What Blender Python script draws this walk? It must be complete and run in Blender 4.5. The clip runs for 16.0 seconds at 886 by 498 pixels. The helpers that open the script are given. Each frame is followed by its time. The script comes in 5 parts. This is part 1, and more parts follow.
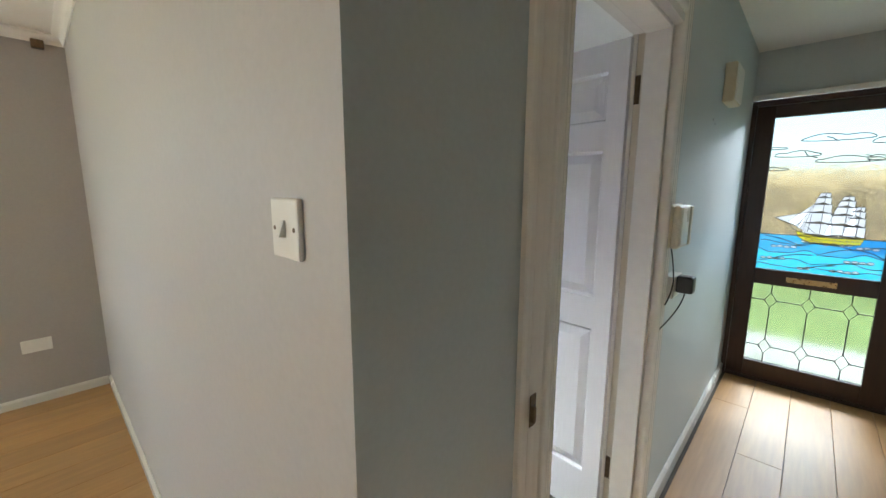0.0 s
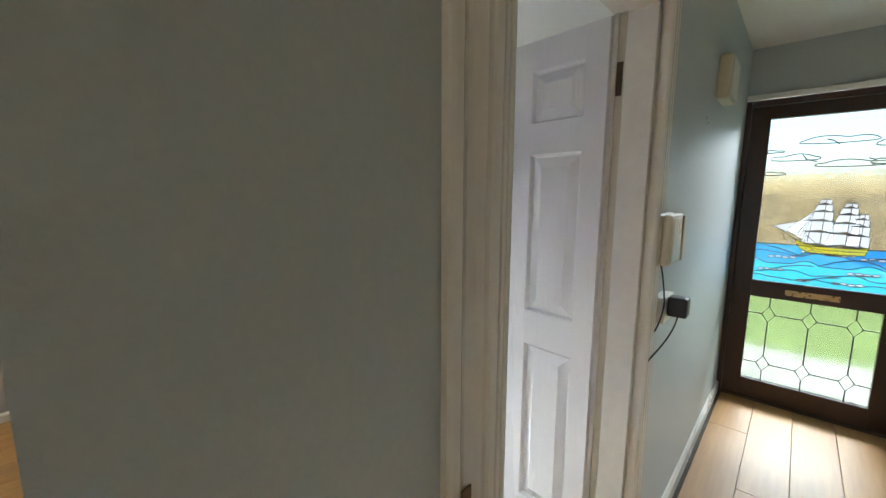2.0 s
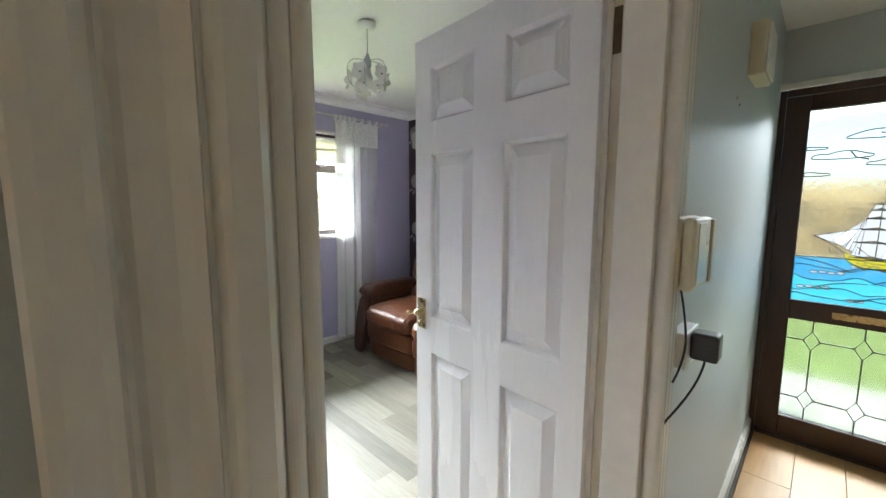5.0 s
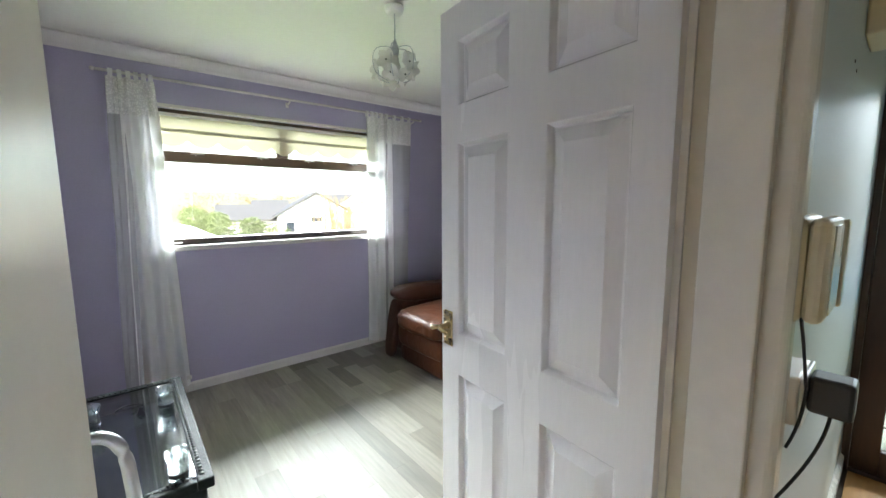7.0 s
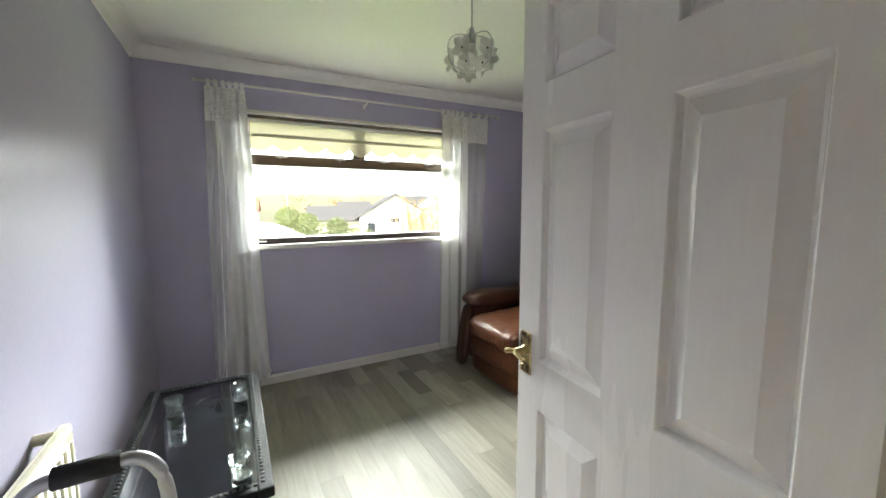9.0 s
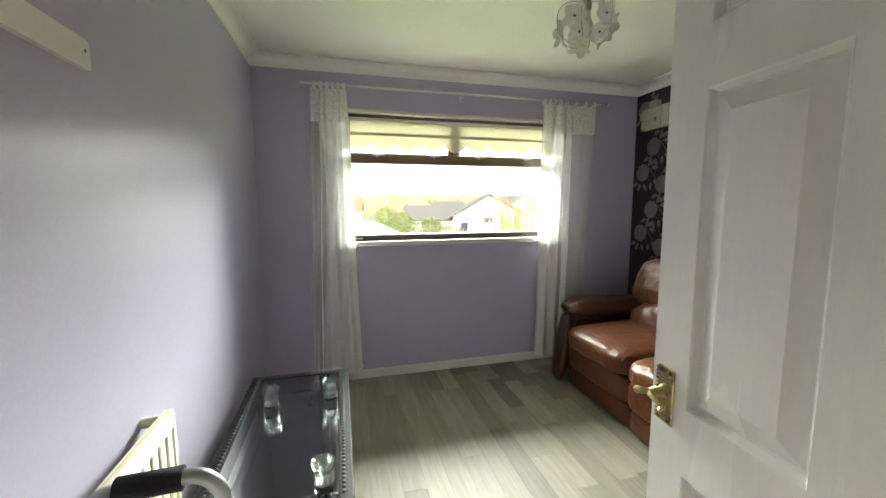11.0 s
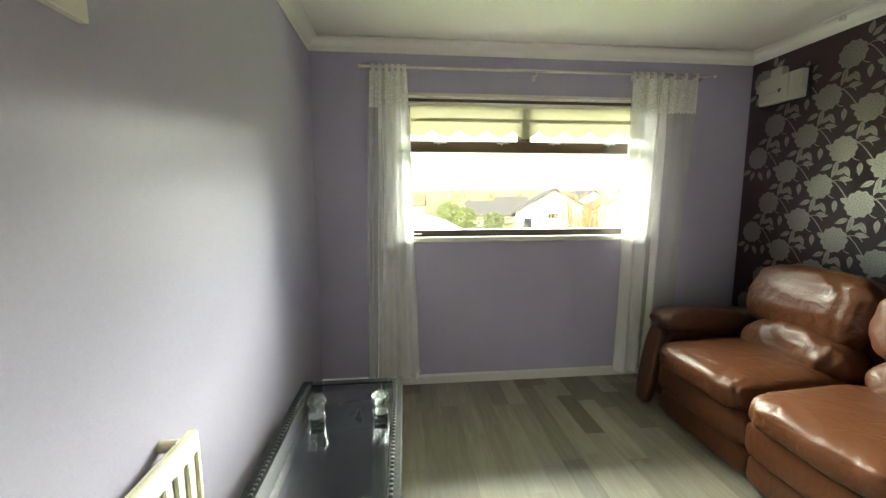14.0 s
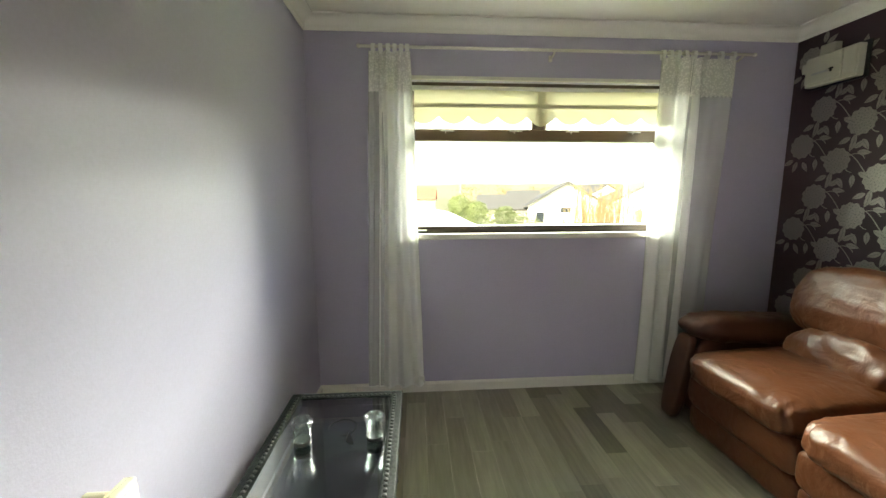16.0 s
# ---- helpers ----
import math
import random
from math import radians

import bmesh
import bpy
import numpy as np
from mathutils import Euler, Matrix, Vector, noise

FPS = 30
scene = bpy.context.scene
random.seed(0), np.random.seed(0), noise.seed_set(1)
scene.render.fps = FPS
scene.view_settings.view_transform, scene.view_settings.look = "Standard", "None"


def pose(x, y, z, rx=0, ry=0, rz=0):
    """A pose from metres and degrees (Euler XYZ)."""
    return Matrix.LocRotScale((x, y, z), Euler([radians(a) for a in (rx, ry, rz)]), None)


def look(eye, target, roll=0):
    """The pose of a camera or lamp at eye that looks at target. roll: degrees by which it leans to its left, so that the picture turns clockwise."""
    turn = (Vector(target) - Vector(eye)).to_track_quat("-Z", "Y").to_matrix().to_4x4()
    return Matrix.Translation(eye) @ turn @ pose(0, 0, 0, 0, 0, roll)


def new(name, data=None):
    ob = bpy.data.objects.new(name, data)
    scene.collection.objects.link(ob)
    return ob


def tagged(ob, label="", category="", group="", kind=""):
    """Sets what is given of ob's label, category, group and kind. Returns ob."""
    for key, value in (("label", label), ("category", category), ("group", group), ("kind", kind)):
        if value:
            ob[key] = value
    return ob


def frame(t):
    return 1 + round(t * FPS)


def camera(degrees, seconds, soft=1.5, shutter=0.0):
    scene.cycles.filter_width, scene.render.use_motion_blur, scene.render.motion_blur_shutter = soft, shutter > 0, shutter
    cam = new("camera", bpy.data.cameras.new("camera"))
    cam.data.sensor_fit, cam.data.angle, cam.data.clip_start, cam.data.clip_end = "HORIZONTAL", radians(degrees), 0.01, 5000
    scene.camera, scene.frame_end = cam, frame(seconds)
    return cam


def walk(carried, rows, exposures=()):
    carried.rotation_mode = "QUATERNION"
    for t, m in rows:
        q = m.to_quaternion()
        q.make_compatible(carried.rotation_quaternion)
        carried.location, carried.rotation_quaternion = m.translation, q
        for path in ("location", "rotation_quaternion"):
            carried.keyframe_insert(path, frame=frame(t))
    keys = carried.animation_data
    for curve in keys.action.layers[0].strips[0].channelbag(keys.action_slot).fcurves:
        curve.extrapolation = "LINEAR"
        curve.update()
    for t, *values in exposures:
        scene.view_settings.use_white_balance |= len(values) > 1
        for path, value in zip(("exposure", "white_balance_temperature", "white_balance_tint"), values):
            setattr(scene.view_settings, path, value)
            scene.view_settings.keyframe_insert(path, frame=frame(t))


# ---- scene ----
cam = camera(98.0, 16.0)
PATH = [
    (0, (-0.047, 0.1, 1.459), (-1.407, 1.532, 1.142), 0.2),
    (0.5, (-0.064, 0.169, 1.463), (-1.416, 1.609, 1.149), 0.2),
    (1, (-0.082, 0.237, 1.467), (-1.429, 1.683, 1.161), 0.2),
    (1.5, (-0.093, 0.302, 1.465), (-1.437, 1.754, 1.168), 0.3),
    (2, (-0.103, 0.365, 1.46), (-1.443, 1.821, 1.173), 0.2),
    (2.5, (-0.112, 0.436, 1.453), (-1.45, 1.898, 1.182), 0.3),
    (3, (-0.123, 0.504, 1.444), (-1.459, 1.97, 1.194), 0.2),
    (3.5, (-0.137, 0.567, 1.44), (-1.476, 2.034, 1.2), 0.1),
    (4, (-0.149, 0.625, 1.434), (-1.501, 2.081, 1.2), 0.1),
    (6.5, (-0.279, 0.866, 1.422), (-1.772, 2.175, 1.184), -0.2),
    (7, (-0.311, 0.894, 1.422), (-1.84, 2.162, 1.186), -0.3),
    (7.5, (-0.345, 0.919, 1.42), (-1.913, 2.139, 1.187), -0.2),
    (8, (-0.382, 0.947, 1.416), (-1.992, 2.11, 1.189), -0.3),
    (8.5, (-0.418, 0.975, 1.417), (-2.088, 2.052, 1.193), -0.3),
    (9, (-0.456, 1.003, 1.418), (-2.202, 1.951, 1.192), -0.3),
    (9.5, (-0.499, 1.03, 1.415), (-2.31, 1.849, 1.19), -0.3),
    (12, (-0.722, 1.066, 1.395), (-2.677, 1.422, 1.169), -0.3),
    (12.5, (-0.764, 1.073, 1.396), (-2.729, 1.365, 1.169), -0.4),
    (13, (-0.813, 1.08, 1.392), (-2.784, 1.324, 1.162), -0.3),
    (13.5, (-0.868, 1.08, 1.378), (-2.842, 1.301, 1.146), -0.1),
    (14, (-0.923, 1.098, 1.379), (-2.898, 1.295, 1.133), -0.2),
    (14.5, (-0.981, 1.107, 1.378), (-2.956, 1.291, 1.122), -0.2),
    (15, (-1.038, 1.121, 1.38), (-3.013, 1.29, 1.114), -0.2),
    (15.5, (-1.091, 1.14, 1.381), (-3.067, 1.29, 1.109), -0.2),
    (16, (-1.143, 1.15, 1.377), (-3.119, 1.289, 1.1), -0.2),
]
EXPOSURES = [(0.0, 3.10, 5750, 7), (2.5, 3.12, 6000, 7), (4.0, 3.10, 6100, 7), (6.5, 3.05, 6000, 6), (8.0, 2.86, 6250, 6), (9.5, 2.80, 6700, 4), (12.0, 2.75, 7100, -1), (16.0, 2.87, 7450, -4)]
walk(cam, [(t, look(eye, target, roll)) for t, eye, target, roll in PATH], EXPOSURES)

# ---- light ----
SUN_EL, SUN_AZ = 38.0, 118.0
world = bpy.data.worlds.new("sky")
scene.world = world
world.use_nodes = True
wn = world.node_tree.nodes
sky = wn.new("ShaderNodeTexSky")
sky.sky_type, sky.sun_disc = "NISHITA", False
sky.sun_elevation, sky.sun_rotation = radians(SUN_EL), radians(SUN_AZ)
sky.dust_density, sky.ozone_density = 2.5, 0.6
wn["Background"].inputs["Strength"].default_value = 0.15
world.node_tree.links.new(sky.outputs["Color"], wn["Background"].inputs["Color"])

sun = new("sun", bpy.data.lights.new("sun", "SUN"))
sun.data.energy, sun.data.angle, sun.data.color = 1.9, radians(6), (1.0, 0.95, 0.87)
sun_way = Vector((math.sin(radians(SUN_AZ)), math.cos(radians(SUN_AZ)), math.tan(radians(SUN_EL))))
sun.matrix_world = look(sun_way * 20, (0, 0, 0))


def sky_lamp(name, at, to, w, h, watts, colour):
    """An added area lamp that stands in for the sky's light."""
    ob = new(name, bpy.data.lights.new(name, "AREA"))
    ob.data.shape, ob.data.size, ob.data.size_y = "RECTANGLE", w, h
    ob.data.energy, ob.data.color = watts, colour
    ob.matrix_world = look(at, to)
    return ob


# Two lamps added outdoors, above the view, to strengthen sky light through the window.
sky_lamp("added_sky_low", (-9.4, 2.1, 3.55), (-3.7, 2.0, 1.5), 8.4, 2.0, 1120, (0.97, 0.99, 0.96))
sky_lamp("added_sky_high", (-8.4, 2.0, 5.05), (-3.7, 2.0, 1.5), 8.4, 2.0, 600, (0.97, 0.99, 0.96))
# Added in the unseen living room opening to light that end.
sky_lamp("added_sky_living", (-3.72, -2.1, 1.48), (-2.0, -2.1, 1.3), 1.9, 1.25, 0.98, (0.95, 0.98, 1.0))
# Added outdoors beyond the front door, higher than its glass shows.
sky_lamp("added_sky_front", (0.3, 7.2, 3.25), (-0.1, 3.0, 1.6), 4.4, 1.4, 84, (0.97, 0.99, 1.0))


# ---- materials ----
def material(name, colour, rough=0.6, metal=0.0, grain=0.0, grain_scale=40.0, stain=0.0, stain_scale=2.0,
             bump=0.0, bump_scale=60.0, vary=0.0, stretch=(1, 1, 1), coat=0.0, spec=0.5, sheen=0.0, crease=0.0):
    m = bpy.data.materials.new(name)
    m.use_nodes = True
    n, link = m.node_tree.nodes, m.node_tree.links.new
    b = n["Principled BSDF"]
    b.inputs["Roughness"].default_value, b.inputs["Metallic"].default_value = rough, metal
    b.inputs["Coat Weight"].default_value = coat
    b.inputs["Coat Roughness"].default_value = 0.12
    b.inputs["Specular IOR Level"].default_value = spec
    b.inputs["Sheen Weight"].default_value = sheen
    co = n.new("ShaderNodeTexCoord")
    mp = n.new("ShaderNodeMapping")
    mp.inputs["Scale"].default_value = stretch
    link(co.outputs["Object"], mp.inputs["Vector"])
    vec = mp.outputs["Vector"]
    base = n.new("ShaderNodeRGB")
    base.outputs[0].default_value = (*colour, 1)
    out = base.outputs[0]

    def tex(scale, detail):
        t = n.new("ShaderNodeTexNoise")
        t.inputs["Scale"].default_value, t.inputs["Detail"].default_value = scale, detail
        link(vec, t.inputs["Vector"])
        return t.outputs["Fac"]

    def scaled(fac, amount, src):
        r = n.new("ShaderNodeMapRange")
        r.inputs["From Min"].default_value, r.inputs["From Max"].default_value = 0.25, 0.75
        r.inputs["To Min"].default_value, r.inputs["To Max"].default_value = 1 - amount, 1 + amount
        link(fac, r.inputs["Value"])
        v = n.new("ShaderNodeVectorMath")
        v.operation = "SCALE"
        link(src, v.inputs[0])
        link(r.outputs[0], v.inputs["Scale"])
        return v.outputs[0]

    if vary:
        oi = n.new("ShaderNodeObjectInfo")
        r = n.new("ShaderNodeMapRange")
        r.inputs["To Min"].default_value, r.inputs["To Max"].default_value = 1 - vary, 1 + vary
        link(oi.outputs["Random"], r.inputs["Value"])
        v = n.new("ShaderNodeVectorMath")
        v.operation = "SCALE"
        link(out, v.inputs[0])
        link(r.outputs[0], v.inputs["Scale"])
        out = v.outputs[0]
        add = n.new("ShaderNodeVectorMath")
        add.operation = "MULTIPLY_ADD"
        add.inputs[1].default_value = (7.0, 3.0, 5.0)
        link(oi.outputs["Random"], add.inputs[0])
        link(vec, add.inputs[2])
        vec = add.outputs[0]
    if grain:
        out = scaled(tex(grain_scale, 6), grain, out)
    if stain:
        f = tex(stain_scale, 4)
        out = scaled(f, stain, out)
        r = n.new("ShaderNodeMapRange")
        r.inputs["From Min"].default_value, r.inputs["From Max"].default_value = 0.25, 0.75
        r.inputs["To Min"].default_value, r.inputs["To Max"].default_value = max(rough - 0.08, 0.02), min(rough + 0.08, 1)
        link(f, r.inputs["Value"])
        link(r.outputs[0], b.inputs["Roughness"])
    link(out, b.inputs["Base Color"])
    if bump:
        bp = n.new("ShaderNodeBump")
        bp.inputs["Strength"].default_value, bp.inputs["Distance"].default_value = bump, 0.004
        link(tex(bump_scale, 5), bp.inputs["Height"])
        link(bp.outputs[0], b.inputs["Normal"])
        if crease:
            w = n.new("ShaderNodeTexNoise")
            w.inputs["Scale"].default_value, w.inputs["Detail"].default_value, w.inputs["Distortion"].default_value = 9.0, 2.5, 1.6
            link(vec, w.inputs["Vector"])
            big = n.new("ShaderNodeBump")
            big.inputs["Strength"].default_value, big.inputs["Distance"].default_value = crease, 0.011
            link(w.outputs["Fac"], big.inputs["Height"])
            link(big.outputs[0], bp.inputs["Normal"])
    return m


def glass_material(name, colour, rough, see=0.5, bump=0.0, bump_scale=40.0, ior=1.45):
    """Thin glass: lets light through tinted, with a share scattered by its texture, and a gloss."""
    m = bpy.data.materials.new(name)
    m.use_nodes = True
    n, link = m.node_tree.nodes, m.node_tree.links.new
    n.remove(n["Principled BSDF"])
    clear, soft, gloss = n.new("ShaderNodeBsdfTransparent"), n.new("ShaderNodeBsdfRefraction"), n.new("ShaderNodeBsdfGlossy")
    clear.inputs["Color"].default_value = (*colour, 1)
    soft.inputs["Color"].default_value = (*colour, 1)
    soft.inputs["Roughness"].default_value, soft.inputs["IOR"].default_value = rough, 1.12
    gloss.inputs["Roughness"].default_value = 0.04
    a, b2, fr = n.new("ShaderNodeMixShader"), n.new("ShaderNodeMixShader"), n.new("ShaderNodeMath")
    facing, steep = n.new("ShaderNodeLayerWeight"), n.new("ShaderNodeMath")
    facing.inputs["Blend"].default_value = 0.5
    steep.operation, fr.operation = "POWER", "MULTIPLY_ADD"
    steep.inputs[1].default_value = 4.0
    f0 = ((ior - 1) / (ior + 1)) ** 2
    fr.inputs[1].default_value, fr.inputs[2].default_value = 1 - f0, f0
    link(facing.outputs["Facing"], steep.inputs[0])
    link(steep.outputs[0], fr.inputs[0])
    a.inputs[0].default_value = 1 - see
    link(clear.outputs[0], a.inputs[1])
    link(soft.outputs[0], a.inputs[2])
    link(fr.outputs[0], b2.inputs[0])
    link(a.outputs[0], b2.inputs[1])
    link(gloss.outputs[0], b2.inputs[2])
    link(b2.outputs[0], n["Material Output"].inputs["Surface"])
    if bump:
        t, bp = n.new("ShaderNodeTexNoise"), n.new("ShaderNodeBump")
        t.inputs["Scale"].default_value, t.inputs["Detail"].default_value = bump_scale, 3
        bp.inputs["Strength"].default_value, bp.inputs["Distance"].default_value = bump, 0.01
        link(t.outputs["Fac"], bp.inputs["Height"])
        for s in (soft, gloss):
            link(bp.outputs[0], s.inputs["Normal"])
    return m


def cloth_material(name, colour, open_share, lace=0.0, passing=0.5):
    """Thin fabric: part open weave, part cloth that light passes through."""
    m = bpy.data.materials.new(name)
    m.use_nodes = True
    n, link = m.node_tree.nodes, m.node_tree.links.new
    n.remove(n["Principled BSDF"])
    gap, dif, tra = n.new("ShaderNodeBsdfTransparent"), n.new("ShaderNodeBsdfDiffuse"), n.new("ShaderNodeBsdfTranslucent")
    for s in (dif, tra):
        s.inputs["Color"].default_value = (*colour, 1)
    a, b = n.new("ShaderNodeMixShader"), n.new("ShaderNodeMixShader")
    a.inputs[0].default_value = passing
    link(dif.outputs[0], a.inputs[1])
    link(tra.outputs[0], a.inputs[2])
    link(a.outputs[0], b.inputs[1])
    link(gap.outputs[0], b.inputs[2])
    b.inputs[0].default_value = open_share
    if lace:
        co, v, r = n.new("ShaderNodeTexCoord"), n.new("ShaderNodeTexVoronoi"), n.new("ShaderNodeMapRange")
        v.inputs["Scale"].default_value = lace
        r.inputs["From Min"].default_value, r.inputs["From Max"].default_value = 0.32, 0.55
        r.inputs["To Min"].default_value, r.inputs["To Max"].default_value = 0.08, 0.26
        link(co.outputs["Object"], v.inputs["Vector"])
        link(v.outputs["Distance"], r.inputs["Value"])
        link(r.outputs[0], b.inputs[0])
    link(b.outputs[0], n["Material Output"].inputs["Surface"])
    return m


LILAC = material("lilac_paint", (0.45, 0.425, 0.555), 0.50, grain=0.03, grain_scale=90, stain=0.035, stain_scale=1.6, bump=0.10, bump_scale=160)
GREY = material("grey_blue_paint", (0.51, 0.55, 0.54), 0.52, grain=0.03, grain_scale=90, stain=0.04, stain_scale=1.5, bump=0.10, bump_scale=150)
WHITE_WALL = material("off_white_paint", (0.52, 0.505, 0.49), 0.55, grain=0.03, grain_scale=70, stain=0.05, stain_scale=1.2, bump=0.10, bump_scale=120)
# Dark only to cut the light bounced off an unseen wall.
BOUNCE_GREY = material("low_bounce_grey", (0.15, 0.145, 0.135), 0.6, grain=0.03, grain_scale=70, stain=0.05, stain_scale=1.2, bump=0.10, bump_scale=120)
PLUM = material("plum_wallpaper", (0.040, 0.018, 0.027), 0.5, grain=0.10, grain_scale=200, stain=0.12, stain_scale=3, bump=0.15, bump_scale=300)
SILVER = material("silver_print", (0.33, 0.315, 0.28), 0.29, metal=0.95, grain=0.14, grain_scale=120, bump=0.25, bump_scale=220)
SILVER_DARK = material("silver_print_shade", (0.13, 0.11, 0.11), 0.45, metal=0.4, grain=0.1, grain_scale=120)
CEIL = material("ceiling_paint", (0.84, 0.83, 0.78), 0.7, grain=0.02, grain_scale=60, stain=0.03, stain_scale=1.0, bump=0.12, bump_scale=110)
GLOSS = material("white_gloss_paint", (0.74, 0.72, 0.66), 0.24, grain=0.02, grain_scale=30, stain=0.03, stain_scale=3, bump=0.05, bump_scale=40)
CREAM_GLOSS = material("aged_white_gloss_paint", (0.82, 0.79, 0.72), 0.18, grain=0.03, grain_scale=30, stain=0.04, stain_scale=3, bump=0.06, bump_scale=40)
DOOR_WHITE = material("white_door_paint", (0.84, 0.82, 0.82), 0.24, grain=0.02, grain_scale=30, stain=0.02, stain_scale=2, bump=0.07, bump_scale=70, stretch=(3, 1, 0.35))
LAMINATE = material("grey_laminate", (0.255, 0.235, 0.19), 0.48, grain=0.16, grain_scale=9, stain=0.10, stain_scale=4, bump=0.08, bump_scale=40, vary=0.36, stretch=(0.5, 6, 1))
OAK = material("light_oak_laminate", (0.49, 0.275, 0.105), 0.38, grain=0.10, grain_scale=8, stain=0.07, stain_scale=3, bump=0.05, bump_scale=30, vary=0.08, stretch=(6, 0.5, 1))
GROUT = material("dark_joint", (0.10, 0.08, 0.06), 0.8, grain=0.1)
LEATHER = material("brown_leather", (0.092, 0.032, 0.014), 0.39, grain=0.12, grain_scale=25, bump=0.25, bump_scale=100, spec=0.30, crease=0.6)
# The same leather darkened, for shaded arms and the frame behind the cushions.
LEATHER_SHADED = material("shaded_brown_leather", (0.066, 0.023, 0.012), 0.42, grain=0.12, grain_scale=25, stain=0.14, stain_scale=4, bump=0.14, bump_scale=90)
BLACK = material("black_plastic", (0.018, 0.018, 0.02), 0.4, grain=0.1)
FOAM = material("black_foam", (0.014, 0.014, 0.015), 0.85, grain=0.2, grain_scale=120, bump=0.4, bump_scale=300)
# White plastic with the shade of its dim corner put into the colour.
DIMMED = material("dimmed_white_plastic", (0.50, 0.49, 0.42), 0.42, grain=0.03, stain=0.05)
PLASTIC = material("white_plastic", (0.78, 0.77, 0.72), 0.32, grain=0.02, stain=0.03)
CREAM = material("cream_plastic", (0.66, 0.60, 0.43), 0.38, grain=0.03, stain=0.05)
CREAM_METAL = material("cream_enamel", (0.80, 0.76, 0.58), 0.3, grain=0.02, stain=0.03)
SLOT_SHADE = material("shadowed_cream_enamel", (0.36, 0.33, 0.24), 0.5, grain=0.05)
BRASS = material("brass", (0.50, 0.39, 0.20), 0.30, metal=1.0, grain=0.10, grain_scale=60, stain=0.12, stain_scale=30)
OLD_BRASS = material("dull_brass", (0.14, 0.10, 0.06), 0.45, metal=0.9, grain=0.2, grain_scale=60, stain=0.2, stain_scale=20)
STEEL_DARK = material("dark_metal", (0.06, 0.065, 0.065), 0.35, metal=0.6, grain=0.1)
STEEL = material("grey_tube", (0.42, 0.43, 0.44), 0.35, metal=0.7, grain=0.05, stain=0.08, stain_scale=10)
BROWN_FRAME = material("dark_brown_frame", (0.055, 0.034, 0.024), 0.4, grain=0.15, grain_scale=20, stretch=(1, 1, 4))
MAHOGANY = material("dark_mahogany", (0.036, 0.014, 0.010), 0.34, grain=0.25, grain_scale=14, stain=0.15, bump=0.1, bump_scale=50, stretch=(4, 4, 0.6))
LEAD = material("lead_came", (0.16, 0.16, 0.165), 0.5, metal=0.4, grain=0.1)
TABLE_BLACK = material("black_carved_wood", (0.013, 0.016, 0.016), 0.5, grain=0.4, grain_scale=60, stain=0.2, bump=0.6, bump_scale=90, spec=0.10)
# Bead highlights are put into a colour lighter than the frame's.
BEAD = material("highlit_black_bead", (0.035, 0.04, 0.04), 0.5, grain=0.3, grain_scale=90)
MARBLE = material("dark_marbled_shelf", (0.085, 0.095, 0.095), 0.4, grain=0.5, grain_scale=7, stain=0.5, stain_scale=4)
BLIND = cloth_material("cream_blind_cloth", (0.74, 0.70, 0.47), 0.0, passing=0.05)
SHEER = cloth_material("white_voile", (0.94, 0.94, 0.91), 0.58, passing=0.28)
VOILE_THICK = cloth_material("gathered_white_voile", (0.94, 0.94, 0.90), 0.20, passing=0.18)
LACE = cloth_material("white_lace", (0.92, 0.91, 0.86), 0.12, lace=80.0, passing=0.3)
PETAL = cloth_material("white_petal", (0.70, 0.68, 0.63), 0.02, passing=0.3)
CLEAR = glass_material("window_glass", (0.97, 0.98, 0.97), 0.02, see=1.0)
TABLE_GLASS = glass_material("table_glass", (0.74, 0.78, 0.78), 0.02, see=1.0, ior=2.9)
FROST = glass_material("rippled_glass", (0.56, 0.58, 0.57), 0.10, see=0.25, bump=0.6, bump_scale=30)
CATHEDRAL = glass_material("textured_glass", (0.47, 0.495, 0.45), 0.22, see=0.15, bump=0.25, bump_scale=26)
SEA_BLUE = cloth_material("blue_glass", (0.05, 0.25, 0.40), 0.15)
SEA_TEAL = cloth_material("teal_glass", (0.06, 0.36, 0.46), 0.15)
SEA_DEEP = cloth_material("deep_blue_glass", (0.04, 0.20, 0.38), 0.15)
SAIL = cloth_material("white_opal_glass", (0.60, 0.61, 0.61), 0.0, passing=0.3)
HULL = cloth_material("yellow_opal_glass", (0.42, 0.38, 0.03), 0.1)
CRYSTAL = glass_material("crystal_glass", (0.94, 0.99, 0.98), 0.05, see=0.58, ior=2.5)
LAWN = material("lawn", (0.17, 0.22, 0.075), 0.9, grain=0.3, grain_scale=6, stain=0.25, stain_scale=0.4)
FIELD = material("winter_field", (0.13, 0.115, 0.05), 0.95, grain=0.3, grain_scale=3, stain=0.25, stain_scale=0.15)
PAVING = material("pale_paving", (0.42, 0.41, 0.39), 0.9, grain=0.15, grain_scale=5, stain=0.15, stain_scale=1)
TARMAC = material("tarmac", (0.07, 0.07, 0.07), 0.9, grain=0.2, grain_scale=20)
RENDERED = material("white_render", (0.75, 0.74, 0.70), 0.9, grain=0.05, stain=0.06, stain_scale=0.6)
ROOF = material("grey_roof_tile", (0.075, 0.07, 0.066), 0.85, grain=0.2, grain_scale=5, stain=0.15)
ROOF_RED = material("red_roof_tile", (0.28, 0.10, 0.06), 0.85, grain=0.2, grain_scale=5)
CAR_WHITE = material("white_car_paint", (0.80, 0.80, 0.80), 0.25, grain=0.01, coat=0.6)
NIGHT_GLASS = material("dark_house_glass", (0.03, 0.035, 0.04), 0.1, grain=0.05)
